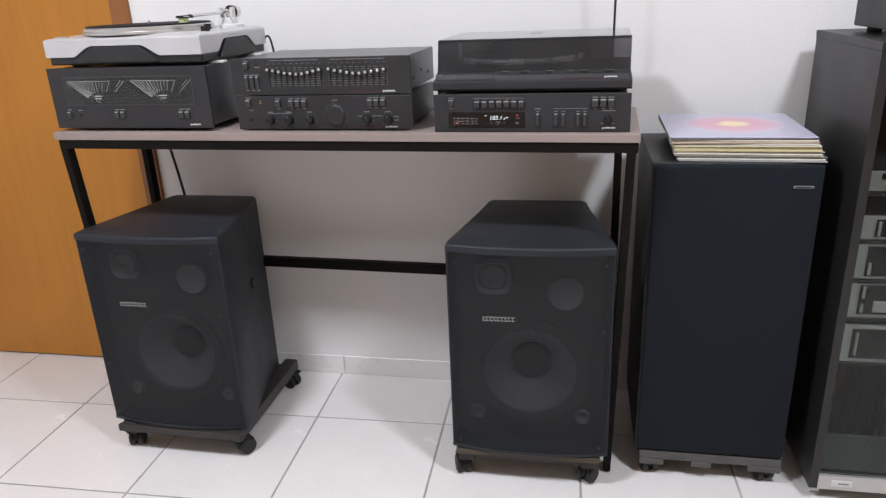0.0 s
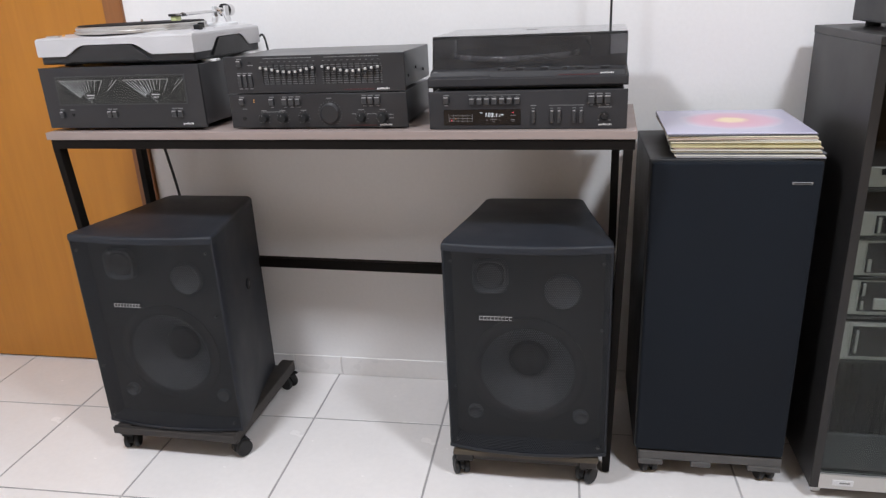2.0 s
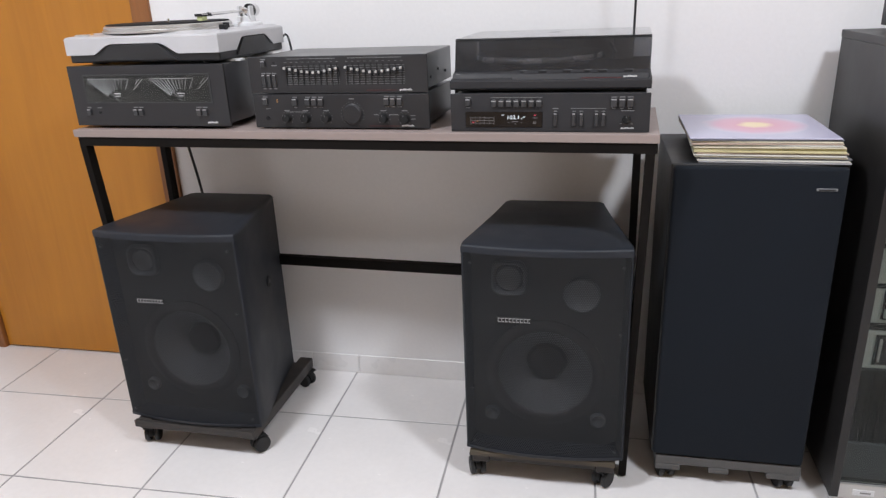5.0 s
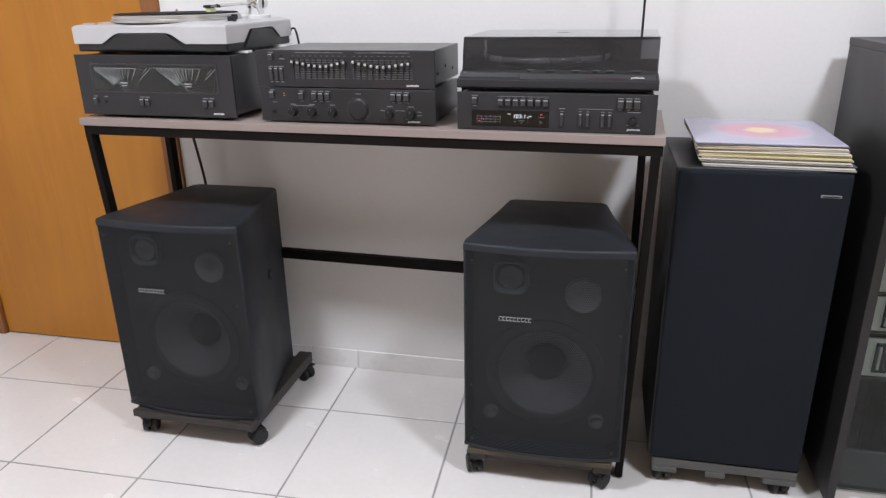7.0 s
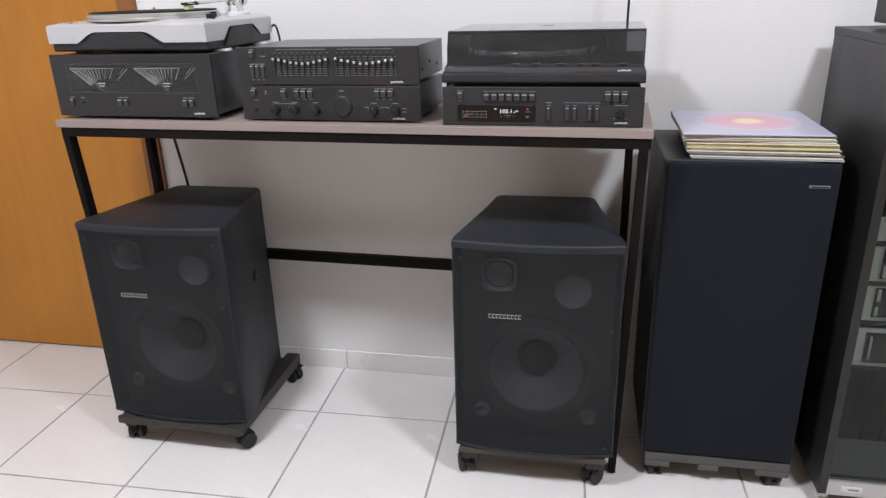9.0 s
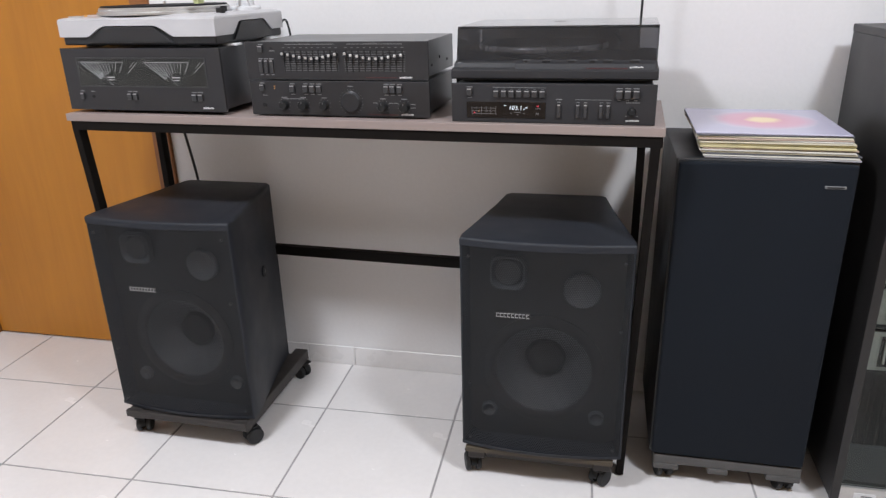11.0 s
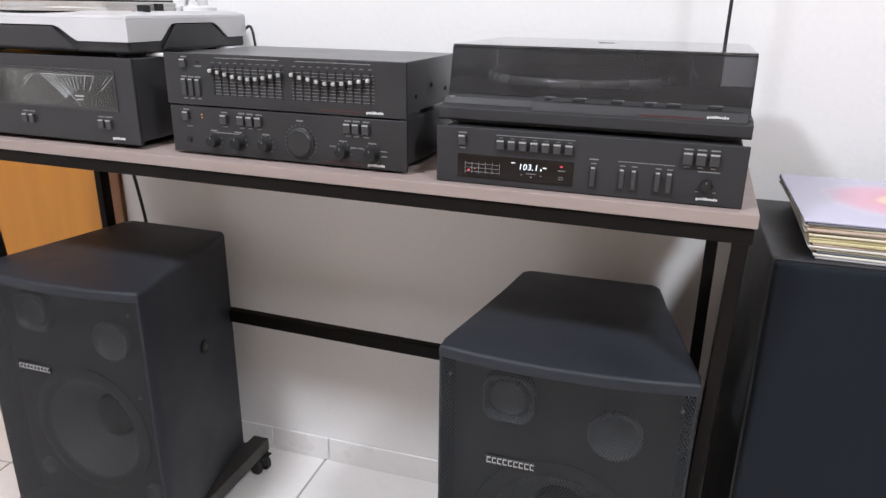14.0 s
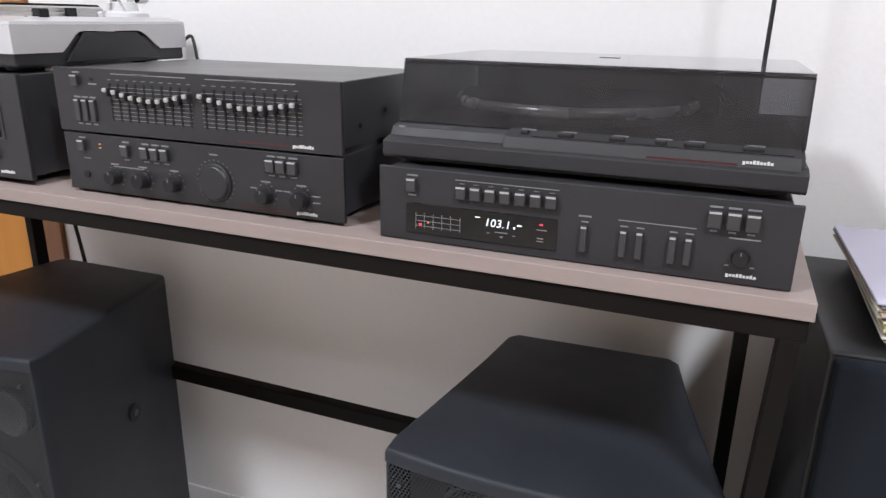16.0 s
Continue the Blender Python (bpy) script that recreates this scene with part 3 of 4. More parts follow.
part("scale_grid", bars(grid, EY, 0.0005), M_GRIDPRINT, eq, "fine grey scale lines")
part("heading_line", bars([(-0.858, -0.735, 1.1065, 1.1078), (-0.705, -0.573, 1.1065, 1.1078), (-0.822, -0.795, 1.1062, 1.1085), (-0.665, -0.630, 1.1062, 1.1085)], EY, 0.0003), M_GREYPRINT, eq)
left_set = (0.0, -0.003, -0.007, -0.011, -0.013, -0.015, -0.014, -0.010, -0.006, -0.002)
right_set = (0.0, -0.005, -0.008, -0.012, -0.015, -0.015, -0.013, -0.010, -0.007, -0.004)
for side, (s0, s1, offs) in enumerate(((-0.862, -0.731, left_set), (-0.707, -0.573, right_set))):
    for i, off in enumerate(offs):
        sx = s0 + (s1 - s0) * i / 9
        slot = part("slider_slot", boxes((sx - 0.0014, sx + 0.0014, EY - 0.0008, EY + 0.0005, 1.046, 1.095)), M_KNOB, eq)
        zc = 1.0850 + 0.72 * off
        part("slider_cap", boxes((sx - 0.0036, sx + 0.0036, EY - 0.010, EY - 0.0005, zc - 0.0065, zc + 0.0045), bevel=0.0008, seg=1), M_FACE2, slot)
        part("slider_ridge", boxes((sx - 0.0034, sx + 0.0034, EY - 0.0120, EY - 0.0060, zc - 0.0012, zc + 0.0048), bevel=0.0018, seg=2), M_ALU, slot, "bright chrome ridge")
        caption(eq, sx, 1.0995, 0.006, EY, 0.0014, M_DIMPRINT)
wordmark(eq, -0.581, -0.551, 1.031, 1.0365, EY)
caption(eq, -0.625, 1.0335, 0.075, EY, 0.002, M_REDPRINT)
for i in range(3):
    part("side_screw", rods(((PX1 - 0.0112, 0.10 + 0.07 * i, 1.055 + 0.012 * (i % 2)), (PX1 - 0.0085, 0.10 + 0.07 * i, 1.055 + 0.012 * (i % 2)), 0.0035), seg=10), M_KNOB, eq)

# ---- tuner ----
UX0, UX1, UY, UZ0, UZ1 = -0.462, -0.026, 0.046, 0.9410, 1.0250
tuner = thing("tuner", pose(0.004, -0.018, 0, 0, 0, 0.3), "dark graphite digital tuner with a lit display on the table", "tuner")
deck_body(tuner, UX0, UX1, UY, 0.335, UZ0, UZ1, inset=0.008, face_mat=M_FACE2)
button(tuner, -0.421, 1.0065, 0.011, 0.015, UY); caption(tuner, -0.421, 1.017, 0.013, UY, 0.002)
caption(tuner, -0.421, 0.9945, 0.009, UY, 0.002)
for i in range(7):
    button(tuner, -0.362 + 0.0167 * i, 1.0035, 0.0115, 0.014, UY)
    caption(tuner, -0.362 + 0.0167 * i, 1.0128, 0.006, UY, 0.0012, M_DIMPRINT)
caption(tuner, -0.312, 1.0165, 0.115, UY, 0.001, M_GREYPRINT)
part("display_window", boxes((-0.428, -0.254, UY - 0.0012, UY + 0.001, 0.9505, 0.9855), bevel=0.0006, seg=1), M_DARKWIN, tuner, "dark display window")
DY = UY - 0.0014
gl = [(-0.416, -0.362, z, z + 0.0006) for z in (0.9595, 0.9655, 0.9715)] + [(x, x + 0.0006, 0.957, 0.975) for x in (-0.416, -0.4055, -0.395, -0.3845, -0.374, -0.3628)]
part("signal_grid", bars(gl, DY, 0.0003), M_GREYPRINT, tuner, "fine signal grid")
part("signal_dot", bars([(-0.4115, -0.4085, 0.9605, 0.9630)], DY - 0.0004), M_REDLED, tuner, "glowing red dot")
part("signal_dot", bars([(-0.4015, -0.3995, 0.9640, 0.9656)], DY - 0.0004), M_AMBERLED, tuner, "glowing amber dot")
part("stereo_light", bars([(-0.2730, -0.2692, 0.9769, 0.9786)], DY), M_REDLED, tuner, "small glowing red lamp")
for spec in ((-0.276, -0.265, 0.9715, 0.9725), (-0.275, -0.268, 0.9620, 0.9630), (-0.275, -0.268, 0.9590, 0.9598), (-0.322, -0.308, 0.9630, 0.9640), (-0.331, -0.328, 0.9610, 0.9620), (-0.302, -0.299, 0.9610, 0.9620), (-0.316, -0.313, 0.9580, 0.9595)):
    part("caption", bars([spec], DY), M_GREYPRINT, tuner)
font = bpy.data.curves.new("digits", "FONT")
font.body, font.size, font.extrude, font.shear = "103.1", 0.0125, 0.0002, 0.15
font.space_character = 1.08
tmp = new("digits", font)
me = bpy.data.meshes.new_from_object(tmp.evaluated_get(bpy.context.evaluated_depsgraph_get()))
bpy.data.objects.remove(tmp)
me.transform(Matrix.Translation((-0.3345, DY - 0.0003, 0.9690)) @ Matrix.Rotation(radians(90), 4, "X"))
me.materials.clear(); me.materials.append(M_DISPLAY)
digits = new("frequency_digits", me)
digits.parent = tuner
tagged(digits, "glowing white digits reading 103.1")
for spec in ((-0.3450, -0.3395, 0.9775, 0.9786), (-0.2975, -0.2925, 0.9730, 0.9745), (-0.3015, -0.2995, 0.9692, 0.9718)):
    part("display_mark", bars([spec], DY), M_DISPLAY, tuner, "small glowing unit mark")
for sx in (-0.226, -0.186, -0.170, -0.138, -0.123):
    button(tuner, sx, 0.9685, 0.0068, 0.028, UY, 0.005)
    caption(tuner, sx, 0.9865, 0.0075, UY, 0.0014)
caption(tuner, -0.226, 0.9925, 0.013, UY, 0.0018)
caption(tuner, -0.155, 0.9925, 0.075, UY, 0.001)
for sx in (-0.102, -0.085, -0.068):
    button(tuner, sx, 1.0045, 0.0125, 0.017, UY)
    caption(tuner, sx, 1.0165, 0.012, UY, 0.002); caption(tuner, sx, 0.9925, 0.007, UY, 0.002)
caption(tuner, -0.073, 0.9875, 0.028, UY, 0.0014)
knob(tuner, -0.0745, 0.969, 0.0080, UY, 0.008)
for spec in ((-0.088, -0.084, 0.959, 0.9605), (-0.065, -0.061, 0.959, 0.9605)):
    part("caption", bars([spec], UY), M_GREYPRINT, tuner)
wordmark(tuner, -0.0855, -0.0575, 0.9475, 0.9525, UY)

# ---- black turntable with a smoked lid ----
tt = thing("lidded_turntable", pose(0, 0, 0), "black turntable with a closed smoked dust cover on the tuner", "turntable")
for fx in (-0.425, -0.06):
    for fy in (0.085, 0.34):
        part("foot", rods(((fx, fy, UZ1 - 0.0015), (fx, fy, 1.034), 0.020), seg=20), M_RUBBER, tt)
BX0, BX1, BY0, BY1 = -0.463, -0.022, 0.044, 0.385
part("plinth", prism([(BY0 + 0.004, 1.031), (BY0, 1.034), (BY0, 1.050), (BY0 + 0.016, 1.0545), (BY1, 1.0545), (BY1, 1.031)], BX0, BX1, "X", bevel=0.001), M_FACE2, tt)
part("plinth_underside", boxes((BX0 + 0.015, BX1 - 0.015, BY0 + 0.018, BY1 - 0.02, 1.027, 1.0312)), M_BLACK, tt)
part("upper_deck", prism([(BY0 + 0.014, 1.054), (BY0 + 0.020, 1.064), (BY0 + 0.040, 1.068), (BY1 - 0.004, 1.068), (BY1 - 0.004, 1.054)], BX0 + 0.003, BX1 - 0.004, "X", bevel=0.001), M_FACE2, tt)
part("control_strip", prism([(BY0 + 0.006, 1.0515), (BY0 + 0.012, 1.0635), (BY0 + 0.038, 1.0695), (BY0 + 0.038, 1.0515)], -0.322, -0.029, "X", bevel=0.001), M_FACE2, tt)
for cx, w in ((-0.302, 0.012), (-0.257, 0.024), (-0.203, 0.022), (-0.159, 0.016), (-0.127, 0.026), (-0.072, 0.026)):
    part("control_key", boxes((cx - w * 0.36, cx + w * 0.36, BY0 + 0.020, BY0 + 0.028, 1.0650, 1.0700), bevel=0.0012, seg=1), M_FACE, tt)
    part("key_caption", boxes((cx - 0.006, cx + 0.010, BY0 + 0.0325, BY0 + 0.0345, 1.0685, 1.0698)), M_GREYPRINT, tt)
part("control_line", boxes((-0.292, -0.036, BY0 + 0.0155, BY0 + 0.0168, 1.0640, 1.0652)), M_KNOB, tt)
part("front_emblem", boxes((-0.452, -0.444, BY0 + 0.0195, BY0 + 0.021, 1.0585, 1.0648)), M_GREYPRINT, tt)
part("front_caption", boxes((-0.436, -0.398, BY0 + 0.0185, BY0 + 0.020, 1.0595, 1.0612)), M_DIMPRINT, tt)
wordmark(tt, -0.081, -0.053, 1.0545, 1.0595, BY0 + 0.0072)
caption(tt, -0.128, 1.0545, 0.085, BY0 + 0.0072, 0.002, M_REDPRINT)
PCX, PCY = -0.285, 0.2415
platter = part("platter", lathe([(0.010, 1.0805), (0.1490, 1.0808), (0.1515, 1.0830), (0.1522, 1.0860), (0.1518, 1.0890), (0.1503, 1.0915), (0.1480, 1.0932), (0.1462, 1.0936), (0.002, 1.0925)], seg=96, at=(PCX, PCY, 0)), M_PLATRIM, tt, "platter with a satin bright rim", smooth=True)
part("platter_hub", lathe([(0.120, 1.0685), (0.115, 1.0804), (0.010, 1.0804)], seg=48, at=(PCX, PCY, 0)), M_BLACK, platter)
part("platter_mat", lathe([(0.146, 1.0926), (0.146, 1.095), (0.144, 1.096), (0.055, 1.0955), (0.002, 1.0955)], seg=64, at=(PCX, PCY, 0)), M_PLATTER, platter, smooth=True)
part("spindle", rods(((PCX, PCY, 1.095), (PCX, PCY, 1.104), 0.0035), seg=12), M_CHROME, platter)
part("arm_unit", boxes((-0.4545, -0.112, 0.338, 0.372, 1.0678, 1.1185), bevel=0.003), M_BLACK, tt, "black housing across the deck's back")
part("arm_bridge", boxes((-0.402, -0.118, 0.330, 0.352, 1.1190, 1.1290), bevel=0.002), M_PALE, tt, "pale metal bar behind the platter")
part("arm_head", boxes((-0.400, -0.370, 0.318, 0.340, 1.1180, 1.1325), bevel=0.004), M_BLACK, tt)
part("arm_housing", boxes((-0.111, -0.064, 0.325, 0.372, 1.0678, 1.1255), bevel=0.003), M_BLACK, tt)
bm = bmesh.new(); rod(bm, (-0.120, 0.340, 1.106), (-0.100, 0.150, 1.098), 0.003, 12)
part("tonearm", bm, M_BLACK, tt)
# the cover is a hollow shell of five thin sheets
LX0, LX1, LY0, LY1, LZ0, LZ1 = -0.458, -0.026, 0.078, 0.380, 1.0685, 1.138
part("dust_cover_front", prism([(LY0, LZ0), (LY0 + 0.0155, LZ1 - 0.002), (LY0 + 0.0185, LZ1 - 0.003), (LY0 + 0.003, LZ0)], LX0, LX1, "X"), M_SMOKE, tt, "smoked clear acrylic")
part("dust_cover_top", boxes((LX0, LX1, LY0 + 0.0155, LY1, LZ1 - 0.0018, LZ1 + 0.0012), bevel=0.001), M_SMOKE, tt, "smoked clear acrylic")
for sx in (LX0, LX1 - 0.003):
    part("dust_cover_side", prism([(LY0 + 0.003, LZ0), (LY0 + 0.0175, LZ1 - 0.0022), (LY1, LZ1 - 0.0022), (LY1, LZ0)], sx, sx + 0.003, "X"), M_SMOKE, tt, "smoked clear acrylic")
part("dust_cover_back", boxes((LX0 + 0.003, LX1 - 0.003, LY1 - 0.003, LY1, LZ0, LZ1 - 0.0022)), M_SMOKE, tt, "smoked clear acrylic")
part("cover_edge", boxes((LX0, LX1, LY0 + 0.0150, LY0 + 0.0175, LZ1 - 0.0045, LZ1 - 0.0020)), M_KNOB, tt, "dark moulded edge")
part("cover_emblem", boxes((-0.262, -0.236, 0.262, 0.265, LZ1 + 0.0012, LZ1 + 0.0018)), M_KNOB, tt)

# ---- antenna rod standing behind the tuner ----
ant = thing("antenna", pose(0, 0, 0), "thin black upright rod antenna at the table's back edge", "antenna")
part("antenna_base", boxes((-0.078, -0.052, 0.345, 0.371, TOP, TOP + 0.03), bevel=0.002), M_BLACK, ant)
bm = bmesh.new(); rod(bm, (-0.065, 0.3925, TOP + 0.02), (-0.060, 0.395, 1.62), 0.0034, 12, 0.0022)
rod(bm, (-0.065, 0.362, TOP + 0.025), (-0.065, 0.3925, TOP + 0.025), 0.0035, 10)
part("antenna_rod", bm, M_BLACK, ant)

# ---- silver turntable on the power amplifier ----
S = pose(-1.478, 0.040, AZ1)       # local: x right, y back, z up from the amplifier's top
st = thing("silver_turntable", S, "silver direct-drive turntable with a black base on the amplifier", "turntable")
W, D = 0.443, 0.345
for fx in (0.055, W - 0.055):
    for fy in (0.055, D - 0.05):
        part("foot", rods(((fx, fy, 0.0), (fx, fy, 0.012), 0.022), seg=20), M_RUBBER, st)
part("base", boxes((0.004, W - 0.004, 0.006, D - 0.004, 0.006, 0.050), bevel=0.004), M_BLACK, st, "matt black lower base")
def arch(width, n0, n1, t0, t1, low, high, top):
    """Panel outline with a trapezoid notch whose shoulders are rounded."""
    pts = [(0, low), (n0, low)]
    for k in range(7):
        f = k / 6
        pts.append((n0 + (t0 - n0) * (f ** 0.8), low + (high - low) * math.sin(f * math.pi / 2)))
    for k in range(7):
        f = 1 - k / 6
        pts.append((n1 - (n1 - t1) * (f ** 0.8), low + (high - low) * math.sin(f * math.pi / 2)))
    pts += [(n1, low), (width, low), (width, top), (0, top)]
    out = []
    for p in pts:
        if not out or (abs(p[0] - out[-1][0]) + abs(p[1] - out[-1][1])) > 1e-5:
            out.append(p)
    return out
part("front_skirt", prism(arch(W, 0.082, 0.328, 0.140, 0.272, 0.026, 0.052, 0.0652), 0.0, 0.006, "Y"), M_SILVER, st)
part("rear_skirt", prism(arch(W, 0.082, 0.328, 0.140, 0.272, 0.026, 0.052, 0.0652), D - 0.006, D, "Y"), M_SILVER, st)
side = arch(D - 0.012, 0.075, 0.275, 0.115, 0.225, 0.026, 0.056, 0.0652)
for sx in (0.0, W - 0.006):
    part("side_skirt", prism([(p[0] + 0.006, p[1]) for p in side], sx, sx + 0.006, "X"), M_SILVER, st)
part("front_arch", prism([(0.086, 0.012), (0.138, 0.050), (0.274, 0.050), (0.324, 0.012)], -0.0015, 0.010, "Y", bevel=0.001), M_BLACK, st, "black raised arch")
for sx in (-0.0015, W - 0.0085):
    part("side_arch", prism([(0.085, 0.012), (0.123, 0.054), (0.229, 0.054), (0.277, 0.012)], sx, sx + 0.010, "X", bevel=0.001), M_BLACK, st, "black raised arch")
bm = bmesh.new()
lo = [(0, 0), (W, 0), (W, D), (0, D)]
rings = []
for inset, z in ((0.0, 0.0655), (0.004, 0.070), (0.045, 0.076), (0.048, 0.0765)):
    rings.append([bm.verts.new((abs(x - inset) if x == 0 else x - inset * 0.35, y + (inset if y == 0 else -inset * 0.35), z)) for x, y in lo])
for a, b in zip(rings, rings[1:]):
    for i in range(4):
        bm.faces.new((a[i], a[(i + 1) % 4], b[(i + 1) % 4], b[i]))
bm.faces.new(rings[0][::-1]); bm.faces.new(rings[-1])
part("deck", bm, M_SILVER, st, "silver sloped deck")
cx, cy = 0.197, 0.172
plat = part("platter", lathe([(0.168, 0.0755), (0.168, 0.081), (0.163, 0.083), (0.163, 0.090), (0.160, 0.0925), (0.002, 0.0925)], seg=80, at=(cx, cy, 0)), M_ALU, st, "bright alloy platter", smooth=True)
dots = bmesh.new()
for i in range(120):
    a = 2 * math.pi * i / 120
    p = Vector((cx + 0.1632 * math.cos(a), cy + 0.1632 * math.sin(a), 0.0865))
    rod(dots, p, p + Vector((0.0008 * math.cos(a), 0.0008 * math.sin(a), 0)), 0.0016, 5)
part("strobe_dots", dots, M_SILVER, plat)
part("slip_mat", lathe([(0.158, 0.0926), (0.158, 0.095), (0.156, 0.096), (0.002, 0.096)], seg=64, at=(cx, cy, 0)), M_PLATTER, plat, "black slip mat", smooth=True)
part("spindle", rods(((cx, cy, 0.096), (cx, cy, 0.104), 0.0035), seg=12), M_CHROME, plat)
ax, ay = 0.372, 0.276
arm = part("tonearm_base", lathe([(0.042, 0.0755), (0.042, 0.083), (0.038, 0.086), (0.026, 0.087), (0.024, 0.100), (0.020, 0.102), (0.002, 0.102)], seg=36, at=(ax, ay, 0)), M_PALE, st, "pale grey tonearm base", smooth=True)
part("gimbal", boxes((ax - 0.020, ax - 0.014, ay - 0.010, ay + 0.010, 0.098, 0.128), (ax + 0.014, ax + 0.020, ay - 0.010, ay + 0.010, 0.098, 0.128), (ax - 0.020, ax + 0.020, ay - 0.010, ay + 0.010, 0.096, 0.102), bevel=0.0015), M_PALE, arm)
part("arm_tube", rods(((ax, ay + 0.01, 0.116), (ax - 0.004, 0.098, 0.113), 0.0040), ((ax, ay - 0.014, 0.116), (ax, ay + 0.014, 0.116), 0.0085)), M_CHROME, arm, "chrome tube", smooth=True)
part("counterweight", lathe([(0.004, ay + 0.012), (0.0145, ay + 0.026), (0.0165, ay + 0.030), (0.0165, ay + 0.050), (0.013, ay + 0.052), (0.002, ay + 0.052)], "Y", 28, (ax, 0, 0.116)), M_CHROME, arm, smooth=True)
part("counterweight_ring", lathe([(0.0150, ay + 0.018), (0.0175, ay + 0.019), (0.0175, ay + 0.027), (0.0150, ay + 0.028)], "Y", 28, (ax, 0, 0.116)), M_KNOB, arm)
hs = part("headshell", boxes((ax - 0.015, ax + 0.005, 0.050, 0.098, 0.109, 0.115), (ax - 0.0075, ax - 0.0015, 0.095, 0.112, 0.108, 0.117), bevel=0.0015), M_KNOB, st, "black headshell")
part("cartridge", boxes((ax - 0.012, ax + 0.002, 0.054, 0.080, 0.0985, 0.109), bevel=0.002), M_CART, hs, "pale green cartridge")
part("finger_lift", boxes((ax + 0.004, ax + 0.020, 0.052, 0.055, 0.112, 0.1135)), M_CHROME, hs)
part("arm_rest", boxes((ax - 0.006, ax + 0.006, 0.160, 0.174, 0.075, 0.090), bevel=0.0012), M_KNOB, st)
part("cue_lever", rods(((ax + 0.026, ay - 0.02, 0.085), (ax + 0.026, ay - 0.035, 0.108), 0.0025), ((ax + 0.026, ay - 0.035, 0.108), (ax + 0.026, ay - 0.045, 0.112), 0.004)), M_CHROME, st)
part("pitch_knob", boxes((0.413, 0.429, 0.062, 0.080, 0.074, 0.088), bevel=0.002), M_KNOB, st, "black pitch slider cap")
part("pitch_slot", boxes((0.4185, 0.4235, 0.045, 0.155, 0.0720, 0.0765)), M_KNOB, st)
part("start_button", boxes((0.022, 0.060, 0.016, 0.042, 0.068, 0.0755), bevel=0.0015), M_ALU, st)
part("power_lamp", rods(((0.064, 0.030, 0.071), (0.064, 0.030, 0.0775), 0.004)), M_AMBERLED, st, "small orange glowing lamp")
for px_, py_ in ((-1.036, 0.118), (-1.030, 0.315)):
    pad = thing("foam_pad", pose(px_, py_, AZ1 - 0.0015), "small white foam pad on the amplifier's cover", "pad", "foam pads")
    part("pad_block", boxes((-0.024, 0.016, -0.012, 0.012, 0.0005, 0.006), bevel=0.001), M_FOAM, pad)

# ---- cables and the small supply behind the hi-fi ----
supply = thing("power_supply", pose(-0.478, 0.240, TOP), "small black power supply box between the units", "adapter")
part("case", boxes((-0.022, 0.012, 0.0, 0.07, 0.0, 0.074), bevel=0.003), M_BLACK, supply)
c1 = part("signal_cable", tube([(-0.475, 0.20, 1.115), (-0.487, 0.22, 1.105), (-0.494, 0.25, 1.06), (-0.482, 0.27, 1.03), (-0.470, 0.29, 1.014)], 0.0022), M_CABLE)
tagged(c1, "thin black cable looped beside the lidded turntable", "cable")
c2 = part("power_cable", tube([(-1.418, 0.385, 0.955), (-1.414, 0.388, 0.86), (-1.398, 0.40, 0.70), (-1.38, 0.405, 0.50), (-1.36, 0.41, 0.25), (-1.33, 0.42, 0.02), (-1.20, 0.43, 0.006), (-1.15, 0.435, 0.006)], 0.0042), M_CABLE)
tagged(c2, "black power cable hanging down behind the table", "cable")
c3 = part("turntable_cable", tube([(-1.045, 0.372, 1.122), (-1.035, 0.395, 1.145), (-1.022, 0.392, 1.13), (-1.012, 0.388, 1.06), (-1.010, 0.385, 0.95)], 0.0030), M_CABLE)
tagged(c3, "black cable drooping from the silver turntable's back", "cable")


# ---- trapezoid loudspeakers on castor dollies ----
def caster(parent, x, y, top, turn):
    """Twin-wheel castor with a dark hood."""
    r = 0.0245
    m = Matrix.Translation((x, y, 0)) @ Matrix.Rotation(radians(turn), 4, "Z")
    def moved(bm):
        bm.transform(m)
        return bm
    c = part("castor", moved(boxes((-0.020, 0.020, -0.020, 0.020, top - 0.005, top), (-0.006, 0.006, -0.012, 0.012, r, top - 0.003), bevel=0.001, seg=1)), M_KNOB, parent)
    for sx in (-0.0205, 0.0065):
        part("wheel", moved(lathe_x(r, sx)), M_RUBBER, c)
    part("hood", moved(hood(r)), M_KNOB, c)
    return c


def lathe_x(r, x0):
    bm = bmesh.new()
    prof = [(r * 0.5, x0), (r * 0.9, x0), (r, x0 + 0.0030), (r, x0 + 0.0110), (r * 0.9, x0 + 0.014), (r * 0.5, x0 + 0.014)]
    rings = [[bm.verts.new((x, 0.008 + q * math.cos(2 * math.pi * i / 22), r + q * math.sin(2 * math.pi * i / 22))) for i in range(22)] for q, x in prof]
    for a, b in zip(rings, rings[1:]):
        for i in range(22):
            bm.faces.new((a[i], a[(i + 1) % 22], b[(i + 1) % 22], b[i]))
    bm.faces.new(rings[0]); bm.faces.new(rings[-1][::-1])
    return bm


def hood(r):
    pts = [(0.008 + (r + 0.003) * math.cos(radians(a)), r + (r + 0.003) * math.sin(radians(a))) for a in range(20, 190, 17)]
    pts += [(0.008 + (r - 0.001) * math.cos(radians(a)), r + (r - 0.001) * math.sin(radians(a))) for a in range(180, 10, -17)]
    return prism(pts, -0.0065, 0.0065, "X")


